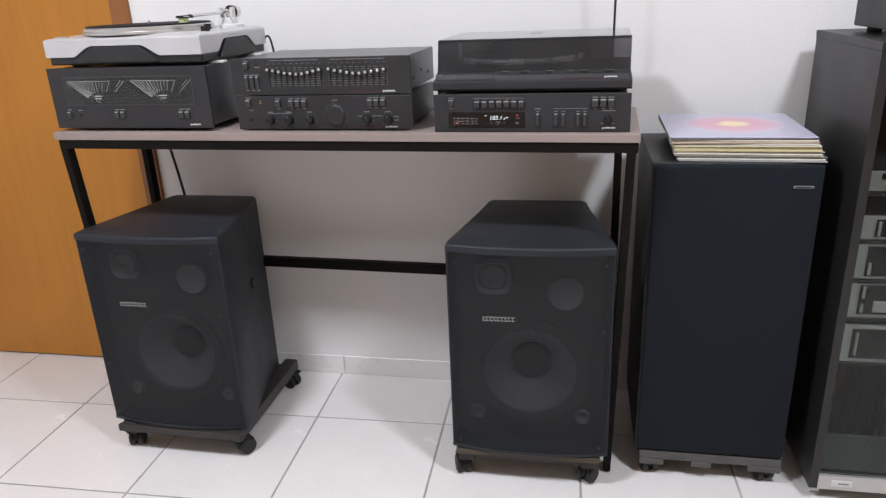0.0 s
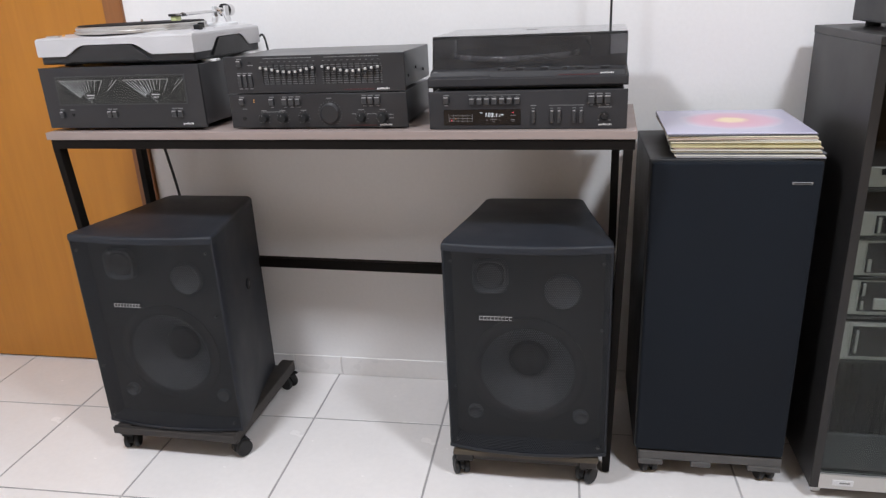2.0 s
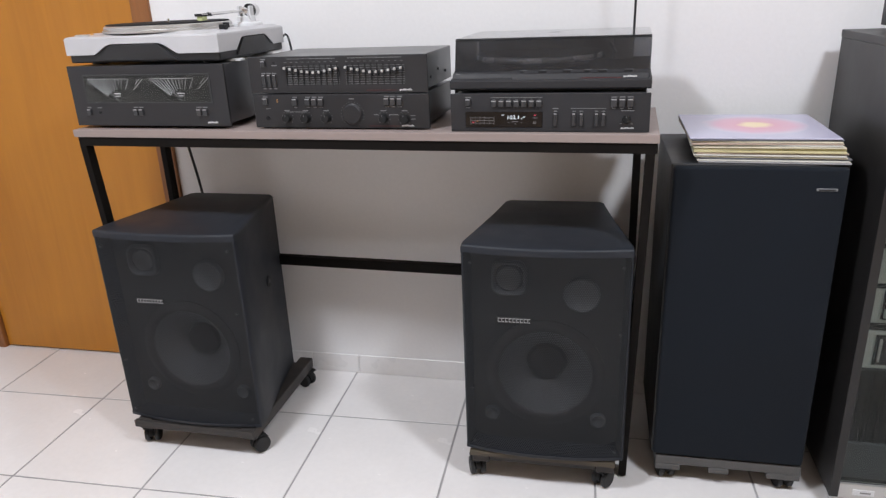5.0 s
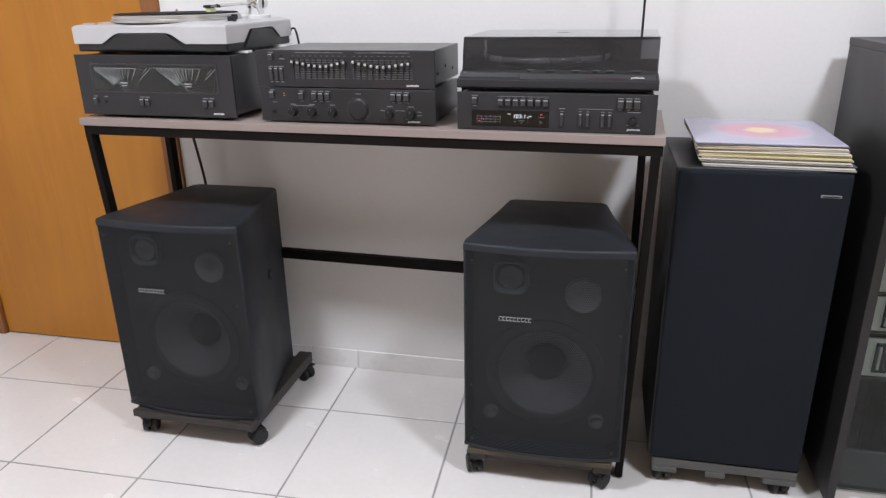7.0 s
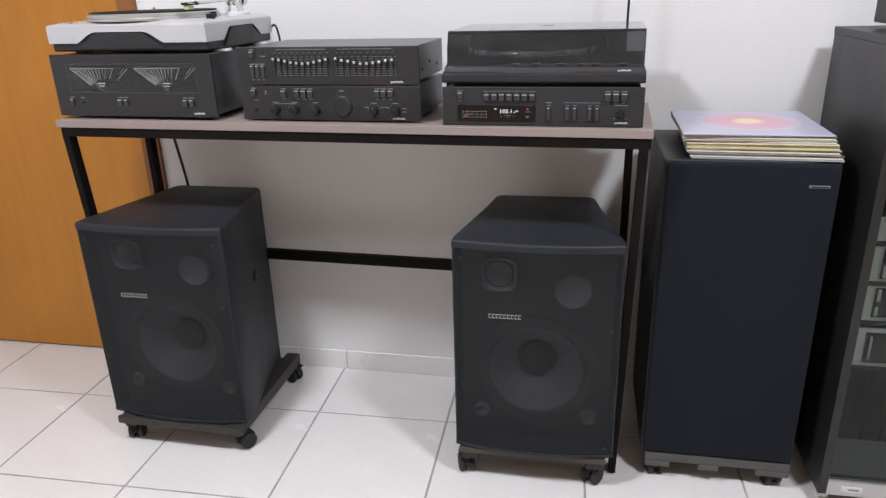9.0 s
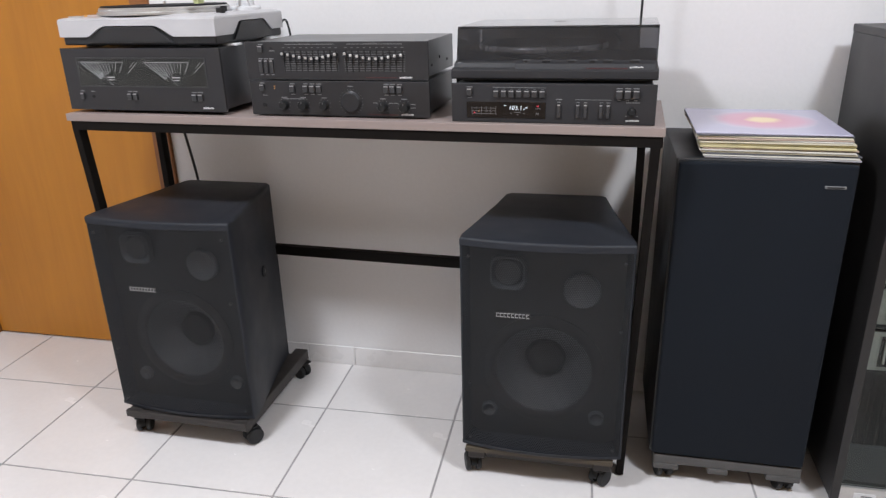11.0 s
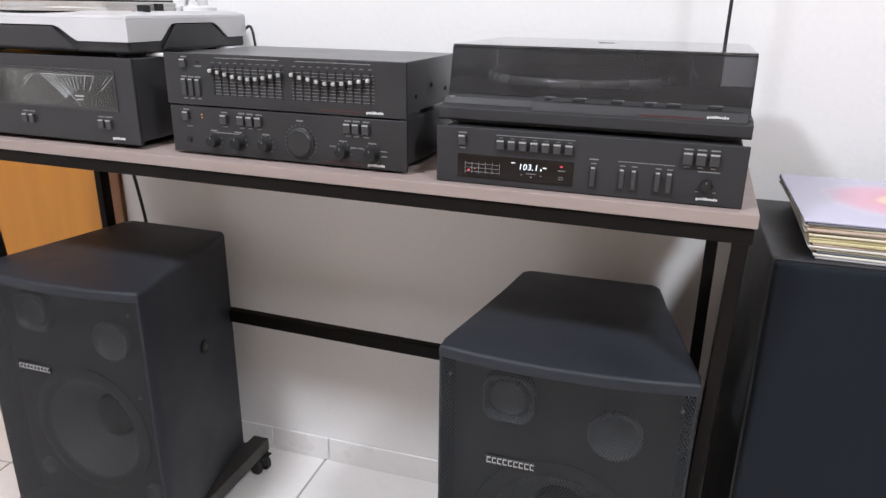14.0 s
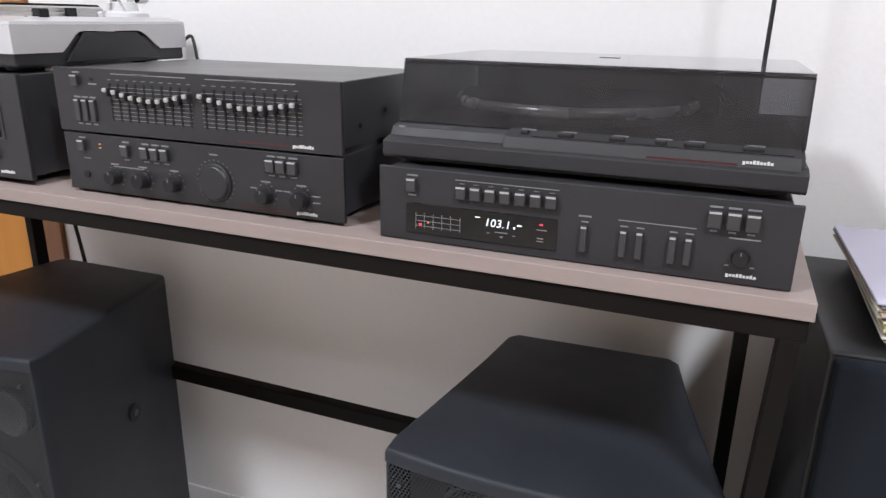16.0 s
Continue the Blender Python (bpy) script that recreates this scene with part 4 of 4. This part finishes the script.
def taper_outline(w, wb, d, bow, inset=0.0, n=12):
    """Plan of the cabinet: bowed front, short straight cheeks, sides that curve in to a narrower back."""
    hw, hb = w / 2 - inset, wb / 2 - inset
    pts = []
    for i in range(n + 1):
        x = -hw + 2 * hw * i / n
        pts.append((x, inset - bow * (1 - (x / hw) ** 2)))
    for y, f in ((0.030, 0.0), (0.10, 0.23), (0.20, 0.54), (0.28, 0.78)):
        pts.append((hw + (hb - hw) * f, y))
    pts += [(hb, d - 0.012 - inset), (hb - 0.012, d - inset), (-hb + 0.012, d - inset), (-hb, d - 0.012 - inset)]
    for y, f in ((0.28, 0.78), (0.20, 0.54), (0.10, 0.23), (0.030, 0.0)):
        pts.append((-hw + (hw - hb) * f, y))
    return pts


def stacked(rings):
    """Skin over outlines stacked upwards, with flat ends."""
    bm = bmesh.new()
    loops = [[bm.verts.new((p[0], p[1], z)) for p in pts] for pts, z in rings]
    for a, c in zip(loops, loops[1:]):
        for i in range(len(a)):
            j = (i + 1) % len(a)
            bm.faces.new((a[i], a[j], c[j], c[i]))
    bm.faces.new(loops[0][::-1]); bm.faces.new(loops[-1])
    return bm


def cabinet_skin(w, wb, d, lo, hi, thick=0.013):
    """Sides and back in one bent board, open at the front, with rounded front edges."""
    outer = [p for p in taper_outline(w, wb, d, 0.0) if p[1] > 0.001]
    first, last = outer[0], outer[-1]
    r = 0.0045
    start = [(first[0] - r - 0.001, 0.0), (first[0] - r, -0.0008), (first[0] - r * 0.3, r * 0.25), (first[0], r)]
    outer = start + outer + [(-x, y) for x, y in start[::-1]]
    inner = []
    for x, y in outer:
        k = abs(x) - thick
        inner.append((math.copysign(max(k, 0.0), x), min(y, d - thick)) if y > r + 0.001 else (math.copysign(w / 2 - 0.0062, x), min(max(y, 0.0), 0.006) + 0.0005))
    bm = bmesh.new()
    cols = [[bm.verts.new((p[0], p[1], lo)), bm.verts.new((p[0], p[1], hi)), bm.verts.new((q[0], q[1], hi)), bm.verts.new((q[0], q[1], lo))] for p, q in zip(outer, inner)]
    for a, c in zip(cols, cols[1:]):
        for k in range(4):
            bm.faces.new((a[k], a[(k + 1) % 4], c[(k + 1) % 4], c[k]))
    bm.faces.new(cols[0]); bm.faces.new(cols[-1][::-1])
    return bm


def bowed_sheet(x0, x1, z0, z1, hw, bow, y, thick, n=16):
    bm = bmesh.new()
    cols = []
    for i in range(n + 1):
        x = x0 + (x1 - x0) * i / n
        yy = y - bow * (1 - (x / hw) ** 2)
        cols.append([bm.verts.new((x, yy + dy, z)) for dy, z in ((0, z0), (0, z1), (thick, z1), (thick, z0))])
    for a, b in zip(cols, cols[1:]):
        for k in range(4):
            bm.faces.new((a[k], a[(k + 1) % 4], b[(k + 1) % 4], b[k]))
    bm.faces.new(cols[0]); bm.faces.new(cols[-1][::-1])
    return bm


def loudspeaker(m, label, dolly_label, w, wb, d, z0, z1, dolly, badge_x, badge_down, brown):
    """dolly: side-rail xs, y range and castor places in the same frame."""
    dol = thing("castor_dolly", m, dolly_label, "dolly", "speaker dollies")
    xl, xr, y0, y1, casters = dolly
    part("rail", boxes((xl, xl + 0.045, y0, y1, 0.058, z0 - 0.004), bevel=0.003), M_DOLLY, dol)
    part("rail", boxes((xr - 0.045, xr, y0, y1, 0.058, z0 - 0.004), bevel=0.003), M_DOLLY, dol)
    part("front_board", boxes((xl - 0.004, xr + 0.002, y0 - 0.014, y0 - 0.0005, z0 - (0.020 if brown else 0.026), z0 - 0.0045), bevel=0.002), M_DOLLYEDGE if brown else M_DOLLY, dol, "worn wooden front board")
    part("cross_bar", boxes((xl + 0.045, xr - 0.045, y0 + 0.012, y0 + 0.060, 0.056, z0 - 0.005), bevel=0.002), M_DOLLY, dol)
    part("cross_bar", boxes((xl + 0.045, xr - 0.045, y1 - 0.085, y1 - 0.035, 0.056, z0 - 0.005), bevel=0.002), M_DOLLY, dol)
    for i, (x, y) in enumerate(casters):
        caster(dol, x, y, 0.058, (20, -35, 70, 10)[i % 4])
    sp = thing("loudspeaker", m, label, "loudspeaker", "trapezoid loudspeakers")
    bow, hw = 0.022, w / 2
    z0 = z0 - 0.0035
    # shell: top, bottom, sides and back round the recessed front
    part("top_panel", stacked([(taper_outline(w, wb, d, bow, q), z) for q, z in ((0.0, z1 - 0.020), (0.0, z1 - 0.0065), (0.0012, z1 - 0.0032), (0.0036, z1 - 0.0010), (0.0075, z1))]), M_SPK, sp, smooth=True)
    part("bottom_panel", stacked([(taper_outline(w, wb, d, bow, q), z) for q, z in ((0.004, z0), (0.0, z0 + 0.004), (0.0, z0 + 0.013))]), M_SPK, sp, smooth=True)
    part("body", cabinet_skin(w, wb, d, z0 + 0.013, z1 - 0.020), M_SPK, sp, smooth=True)
    g = part("grille", bowed_sheet(-hw + 0.0050, hw - 0.0050, z0 + 0.0135, z1 - 0.0205, hw, bow - 0.003, 0.000, 0.0003), M_GRILLE, sp, "perforated black steel grille")
    for sx, sz in ((-hw + 0.022, z1 - 0.045), (hw - 0.022, z1 - 0.045), (hw - 0.022, z0 + 0.36), (-hw + 0.022, z0 + 0.19), (-hw + 0.022, z0 + 0.03), (hw - 0.022, z0 + 0.03)):
        part("grille_screw", rods(((sx, -0.0045 - 0.004, sz), (sx, 0.0, sz), 0.0032), seg=10), M_BTN, g)
    zc, rc = z0 + 0.215, 0.124
    bm = bmesh.new()
    n, rows_ = 48, []
    x_e, z_lo, z_hi = hw - 0.0155, z0 + 0.0125, z1 - 0.0195
    for i in range(n):
        a = 2 * math.pi * i / n
        c, q = math.cos(a), math.sin(a)
        k = min(x_e / abs(c) if abs(c) > 1e-6 else 9, (z_hi - zc) / q if q > 1e-6 else 9, (zc - z_lo) / -q if q < -1e-6 else 9)
        rows_.append([bm.verts.new((c * e, y, zc + q * e)) for e, y in ((rc, 0.046), (k, 0.046))])
    for i in range(n):
        p, q = rows_[i], rows_[(i + 1) % n]
        bm.faces.new((p[0], p[1], q[1], q[0]))
    part("baffle", bm, M_BAFFLE, sp)
    ring = lathe([(0.150, 0.0455), (0.150, 0.040), (0.140, 0.037), (0.132, 0.036), (0.124, 0.039), (0.118, 0.044)], "Y", 56, (0.0, 0, zc))
    bmesh.ops.delete(ring, geom=[f for f in ring.faces if len(f.verts) > 4], context="FACES")
    wf = part("woofer", ring, M_RUBBER, sp, smooth=True)
    cone = lathe([(0.120, 0.0420), (0.105, 0.060), (0.085, 0.082), (0.060, 0.106), (0.045, 0.118)], "Y", 56, (0.0, 0, zc))
    bmesh.ops.delete(cone, geom=[f for f in cone.faces if len(f.verts) > 4 and f.calc_center_median().y < 0.05], context="FACES")
    part("cone", cone, M_CONE, wf, "grey paper cone", smooth=True)
    part("dust_cap", lathe([(0.052, 0.1120), (0.046, 0.100), (0.030, 0.092), (0.012, 0.0885), (0.001, 0.0880)], "Y", 40, (0.0, 0, zc)), M_KNOB, wf, smooth=True)
    hx, hz = -hw + 0.112, z1 - 0.098
    def rounded(half, n=6, rad=0.024):
        pts = []
        for qx, qz, a0 in ((1, 1, 0), (-1, 1, 90), (-1, -1, 180), (1, -1, 270)):
            for k in range(n + 1):
                a = radians(a0 + 90 * k / n)
                pts.append((hx + qx * (half - rad) + rad * math.cos(a), hz + qz * (half - rad) + rad * math.sin(a)))
        return pts
    bm = bmesh.new()
    loops = [[bm.verts.new((p[0], y, p[1])) for p in rounded(half)] for half, y in ((0.044, 0.0455), (0.043, 0.028), (0.040, 0.026), (0.036, 0.031), (0.033, 0.0455))]
    for a, c in zip(loops, loops[1:]):
        for i in range(len(a)):
            j = (i + 1) % len(a)
            bm.faces.new((a[i], a[j], c[j], c[i]))
    horn = part("tweeter_horn", bm, M_CONE, sp, "rounded square grey horn rim", smooth=True)
    part("horn_throat", lathe([(0.0325, 0.0455), (0.0325, 0.037), (0.029, 0.034), (0.020, 0.0405), (0.002, 0.0450)], "Y", 32, (hx, 0, hz)), M_CONE, horn, smooth=True)
    part("port_tube", lathe([(0.044, 0.0455), (0.044, 0.031), (0.041, 0.029), (0.036, 0.034), (0.026, 0.0405), (0.014, 0.0440), (0.002, 0.0448)], "Y", 40, (hw - 0.115, 0, z1 - 0.135)), M_CONE, sp, "round grey port ring", smooth=True)
    for px in (-hw + 0.065, hw - 0.065):
        part("small_port", lathe([(0.020, 0.0455), (0.020, 0.036), (0.017, 0.033), (0.012, 0.038), (0.002, 0.0445)], "Y", 24, (px, 0, z0 + 0.090)), M_CONE, sp, smooth=True)
    # badge: a row of outlined plates that stand for lettering
    bx, bz = badge_x, z1 - badge_down
    yb = -(bow - 0.004) * (1 - ((bx + 0.04) / hw) ** 2) - 0.0042
    badge = part("badge", boxes((bx - 0.002, bx + 0.082, yb, yb + 0.003, bz - 0.0075, bz + 0.0075), bevel=0.0008, seg=1), M_KNOB, sp, "black badge with pale plates")
    for i in range(9):
        x = bx + 0.0015 + i * 0.0089
        part("badge_plate", boxes((x, x + 0.0068, yb - 0.0012, yb, bz + 0.0038, bz + 0.0052), (x, x + 0.0068, yb - 0.0012, yb, bz - 0.0052, bz - 0.0038),
                                  (x, x + 0.0013, yb - 0.0012, yb, bz - 0.0036, bz + 0.0036)), M_BTNTOP, badge)
    sx, sy, sz = hw - 0.0408, 0.222, z0 + 0.360
    tilt = Vector((1, 0.21, 0)).normalized()
    at = Vector((sx, sy, sz))
    bm = bmesh.new()
    rod(bm, at - tilt * 0.006, at + tilt * 0.004, 0.017, 20)
    sock = part("socket_plate", bm, M_KNOB, sp, "round black socket plate")
    bm = bmesh.new()
    rod(bm, at + tilt * 0.003, at + tilt * 0.0052, 0.007, 14)
    part("socket_ring", bm, M_BTN, sock)
    return sp


loudspeaker(pose(-1.2455, -0.026, 0, 0, 0, 1.6), "black trapezoid loudspeaker with a perforated front grille", "dark wooden dolly on black castors under the loudspeaker",
            0.421, 0.285, 0.382, 0.098, 0.678, (-0.185, 0.192, -0.012, 0.412, [(-0.165, 0.012), (0.176, 0.022), (0.180, 0.388), (-0.165, 0.375)]), -0.097, 0.193, False)
loudspeaker(pose(-0.2385, 0.004, 0, 0, 0, 2.8), "black trapezoid loudspeaker beneath the table's end", "dark wooden dolly on black castors under the loudspeaker",
            0.402, 0.275, 0.384, 0.106, 0.678, (-0.188, 0.180, 0.005, 0.375, [(-0.178, 0.030), (0.150, 0.030), (0.150, 0.345), (-0.165, 0.345)]), -0.112, 0.184, True)

# ---- tall cloth-fronted loudspeaker on a grey dolly ----
tower = thing("tower_loudspeaker", pose(0.034, 0.084, 0, 0, 0, ROOM_TURN), "tall black loudspeaker with a dark cloth front", "loudspeaker")
TW, TD, TZ0, TZ1 = 0.369, 0.365, 0.083, 0.857
part("cabinet", boxes((0, TW, 0.018, TD, TZ0, TZ1), bevel=0.003), M_TOWER, tower)
part("cloth_grille", boxes((0.004, TW - 0.004, 0.0, 0.020, TZ0 + 0.004, TZ1 - 0.004), bevel=0.007, seg=3), M_CLOTH, tower, "dark blue-black stretched cloth")
part("badge", boxes((0.303, 0.345, -0.0022, 0.001, 0.8025, 0.8085), bevel=0.0006, seg=1), M_GREYPRINT, tower, "small silver badge")
part("badge_print", boxes((0.307, 0.341, -0.0027, -0.002, 0.8042, 0.8068)), M_KNOB, tower)
td = thing("plastic_dolly", pose(0.034, 0.084, 0, 0, 0, ROOM_TURN), "grey plastic castor dolly under the tall loudspeaker", "dolly")
part("platform", boxes((0.012, TW - 0.004, 0.004, TD, 0.056, TZ0 - 0.0005), bevel=0.003), M_DOLLYGREY, td)
for x0, x1 in ((0.012, 0.075), (0.145, 0.195), (0.285, TW - 0.004)):
    part("skid", boxes((x0, x1, 0.002, TD - 0.02, 0.040, 0.0565), bevel=0.003), M_DOLLYGREY, td)
for x, y in ((0.042, 0.030), (TW - 0.035, 0.030), (0.042, TD - 0.05), (TW - 0.035, TD - 0.05)):
    caster(td, x, y, 0.041, 15)

# ---- stack of record sleeves on the tall loudspeaker ----
z = TZ1
rng = random.Random(4)
order = [4, 1, 5, 0, 1, 3, 2, 2, 0, 1, 3, 0, 5, 4]
N = len(order)
for i, k in enumerate(order):
    top = i == N - 1
    th = 0.0052 if k == 2 else 0.0038
    f = i / (N - 1)
    off = 0.030 * (1 - f) ** 1.3
    rec = thing("record_sleeve", pose(0.219 + off + rng.uniform(-0.003, 0.003), 0.272 + rng.uniform(-0.003, 0.003) + 0.004 * f, z, 0, 0, rng.uniform(-1.2, 1.2) + 1.5 * f),
                "violet and pink printed record sleeve topping the stack" if top else "worn card record sleeve in a flat stack", "record sleeve", "stack of record sleeves")
    h = 0.156
    part("sleeve", boxes((-h, h, -h, h, 0.0002, th - 0.0004), bevel=0.0008, seg=1), M_COVER if top else M_PAPER[k], rec)
    part("sleeve_opening", boxes((h - 0.0006, h + 0.0004, -h + 0.004, h - 0.004, 0.0014, th - 0.0016)), M_PAPER[1], rec)
    z += th

# ---- rack cabinet with silver hi-fi behind a glass door ----
RX, RY, RW, RD, RZ = 0.456, 0.060, 0.52, 0.42, 1.115
rack = thing("rack_cabinet", pose(RX, RY, 0, 0, 0, ROOM_TURN), "dark tall hi-fi rack with a glass door and castors", "rack cabinet")
for x0 in (0.0, RW - 0.020):
    part("side_panel", boxes((x0, x0 + 0.020, 0.0, RD, 0.040, RZ - 0.018), bevel=0.0015), M_RACK, rack)
part("top_panel", boxes((-0.002, RW + 0.002, -0.004, RD, RZ - 0.018, RZ), bevel=0.002), M_RACK, rack)
part("back_panel", boxes((0.020, RW - 0.020, RD - 0.008, RD - 0.001, 0.07, RZ - 0.018)), M_RACKIN, rack)
for sz in (0.072, 0.385, 0.500, 0.596, 0.690, 0.800):
    part("shelf", boxes((0.020, RW - 0.020, 0.022, RD - 0.008, sz - 0.008, sz), bevel=0.001), M_RACKIN, rack)
part("plinth_bar", boxes((0.020, RW - 0.020, 0.006, 0.022, 0.034, 0.076), bevel=0.002), M_ALU, rack, "silver metal bar along the bottom")
part("plinth_badge", boxes((0.052, 0.100, 0.004, 0.0065, 0.047, 0.063), bevel=0.0006, seg=1), M_PALE, rack, "small pale badge")
part("badge_print", boxes((0.068, 0.092, 0.0034, 0.0045, 0.053, 0.057)), M_GREYPRINT, rack)
part("glass_door", boxes((0.021, RW - 0.021, 0.008, 0.013, 0.080, RZ - 0.022), bevel=0.001), M_GLASS, rack, "glass door, tinted to stand in for shade inside the rack").visible_shadow = False
for x, y in ((0.026, 0.045), (RW - 0.04, 0.045), (0.03, RD - 0.05), (RW - 0.04, RD - 0.05)):
    c = part("castor", boxes((x - 0.014, x + 0.014, y - 0.014, y + 0.014, 0.030, 0.0405), bevel=0.001), M_ALU, rack, "silver castor")
    part("wheel", rods(((x - 0.010, y, 0.0165), (x + 0.010, y, 0.0165), 0.0165), seg=20), M_PALE, c)


def silver_unit(name, label, category, z0, z1, windows, keys):
    u = thing(name, pose(RX, RY, z0, 0, 0, ROOM_TURN), label, category, "silver rack units")
    h = z1 - z0
    part("front_panel", boxes((0.026, RW - 0.026, 0.026, 0.034, 0.002, h), bevel=0.0015), M_ALU, u, "brushed aluminium front")
    part("case", boxes((0.034, RW - 0.034, 0.034, 0.30, 0.0, h - 0.003), bevel=0.002), M_BLACK, u)
    for x0, x1, a, b in windows:
        wn = part("window", boxes((x0, x1, 0.0245, 0.0275, h * a, h * b), bevel=0.0008, seg=1), M_DARKWIN, u)
        part("window_frame", boxes((x0 - 0.002, x0, 0.0235, 0.0265, h * a, h * b), (x1, x1 + 0.002, 0.0235, 0.0265, h * a, h * b), (x0 - 0.002, x1 + 0.002, 0.0235, 0.0265, h * b, h * b + 0.002), (x0 - 0.002, x1 + 0.002, 0.0235, 0.0265, h * a - 0.002, h * a)), M_ALU, wn)
    for x0, x1, a, b in keys:
        part("key", boxes((x0, x1, 0.0195, 0.0245, h * a, h * b), bevel=0.0006, seg=1), M_ALU, u)


silver_unit("rack_turntable", "thin silver unit on the rack's upper shelf", "hi-fi unit", 0.800, 0.846, [(0.05, 0.40, 0.62, 0.92)], [(0.06, 0.09, 0.3, 0.45)])
silver_unit("cassette_deck", "silver cassette deck behind the rack's glass", "hi-fi unit", 0.690, 0.746, [(0.055, 0.30, 0.14, 0.88)], [(0.060, 0.066, 0.2, 0.8), (0.32, 0.34, 0.3, 0.6), (0.36, 0.38, 0.3, 0.6)])
silver_unit("rack_tuner", "silver tuner with a dark scale window", "hi-fi unit", 0.596, 0.688, [(0.048, 0.36, 0.10, 0.88)], [(0.053, 0.060, 0.14, 0.46), (0.38, 0.41, 0.3, 0.6)])
silver_unit("rack_amplifier", "silver amplifier with dark window and keys", "hi-fi unit", 0.500, 0.594, [(0.046, 0.38, 0.12, 0.90)], [(0.052, 0.058, 0.55, 0.85), (0.052, 0.058, 0.18, 0.40), (0.078, 0.11, 0.20, 0.48), (0.40, 0.43, 0.3, 0.6)])
silver_unit("rack_equaliser", "silver equaliser with a wide dark window", "hi-fi unit", 0.385, 0.484, [(0.046, 0.40, 0.12, 0.90)], [(0.055, 0.060, 0.22, 0.80), (0.43, 0.45, 0.3, 0.6)])
part("lower_panel", boxes((0.0205, RW - 0.0205, 0.030, 0.040, 0.078, 0.178), bevel=0.002), M_LOWPANEL, rack, "grey-blue lower panel behind the glass")
recs = thing("record_row", pose(RX, RY, 0.072, 0, 0, ROOM_TURN), "row of dark record spines at the rack's bottom", "records")
rng = random.Random(9)
x = 0.026
while x < RW - 0.05:
    w = rng.uniform(0.005, 0.016)
    part("spine", boxes((x, x + w, 0.10 + rng.uniform(0, 0.012), 0.37, 0.0, 0.282 - rng.uniform(0, 0.012)), bevel=0.0006, seg=1), rng.choice([M_RUBBER, M_RUBBER, M_RACK]), recs)
    x += w + 0.0006

# ---- dark unit on the rack ----
bx = thing("rack_top_unit", pose(0.506, 0.165, RZ, 0, 0, ROOM_TURN), "dark hi-fi unit on small feet on the rack", "hi-fi unit")
part("case", boxes((0, 0.40, 0.008, 0.235, 0.013, 0.092), bevel=0.002), M_TOWER, bx)
part("front_panel", boxes((-0.004, 0.404, 0.0, 0.0085, 0.011, 0.094), bevel=0.0015), M_FACE, bx)
for x, y in ((0.035, 0.03), (0.365, 0.03), (0.035, 0.20), (0.365, 0.20)):
    part("foot", rods(((x, y, 0), (x, y, 0.016), 0.016), seg=16), M_RUBBER, bx)

for ob in scene.objects:
    if ob.name.split(".")[0] in ("scale_grid", "signal_grid", "heading_line", "dial_ticks", "strobe_dots", "meter_scale", "scale_caption", "maker_mark"):
        tagged(ob, kind="stuff")

# ---- floor tiles and skirting pieces ----
PITCH, JOINT, TU, TV, GRID_TURN = 0.4055, 0.0055, -0.001, -0.272, radians(1.2)
GRID = Matrix.Translation((TU, TV, 0)) @ Matrix.Rotation(GRID_TURN, 4, "Z")   # the tiles lie a little askew to the walls
lean = math.tan(GRID_TURN)
tile_meshes = {}
for i in range(math.floor((U0 - TU) / PITCH) - 1, math.ceil((U1 - TU) / PITCH) + 1):
    for j in range(math.floor((V1 - TV) / PITCH) - 1, math.ceil((0 - TV) / PITCH) + 1):
        mid_u, mid_v = (i + 0.5) * PITCH, (j + 0.5) * PITCH
        # edge tiles run a little way under the walls
        west, east = U0 - 0.06 - TU + lean * mid_v, U1 + 0.06 - TU + lean * mid_v
        south, north = V1 - 0.06 - TV - lean * mid_u, 0.06 - TV - lean * mid_u
        a0, a1 = max(i * PITCH + JOINT / 2, west), min((i + 1) * PITCH - JOINT / 2, east)
        b0, b1 = max(j * PITCH + JOINT / 2, south), min((j + 1) * PITCH - JOINT / 2, north)
        if a1 - a0 < 0.01 or b1 - b0 < 0.01:
            continue
        key = (round(a1 - a0, 4), round(b1 - b0, 4))
        if key not in tile_meshes:
            bm = boxes((0, key[0], 0, key[1], -0.0024, 0.0), bevel=0.0008, seg=1)
            bmesh.ops.recalc_face_normals(bm, faces=bm.faces)
            me = bpy.data.meshes.new("tile"); bm.to_mesh(me); bm.free(); me.materials.append(M_TILE)
            tile_meshes[key] = me
        t = new("tile", tile_meshes[key])
        t.parent = floor
        t.matrix_local = GRID @ Matrix.Translation((a0, b0, 0))


def skirting(name, runs, depth_axis):
    sk = thing(name, ROOM, "low white tile skirting along the wall", "skirting", kind="structure")
    for a0, a1, at in runs:
        a = a0
        while a < a1 - 0.005:
            b = min(a + 0.404, a1)
            spec = (a + 0.001, b - 0.001, at - 0.005, at, 0.0, 0.070) if depth_axis == "v" else (at, at + 0.005, a + 0.001, b - 0.001, 0.0, 0.070)
            part("skirting_tile", boxes(spec, bevel=0.0015, seg=1), M_SKIRT, sk)
            a = b
skirting("baseboard_north", [(DOOR_R + JAMB, 0.004, 0.0), (0.006, U1, 0.0), (U0 + 0.009, DOOR_L - JAMB, 0.0)], "v")
skirting("baseboard_west", [(V1 + 0.01, -0.001, U0)], "u")
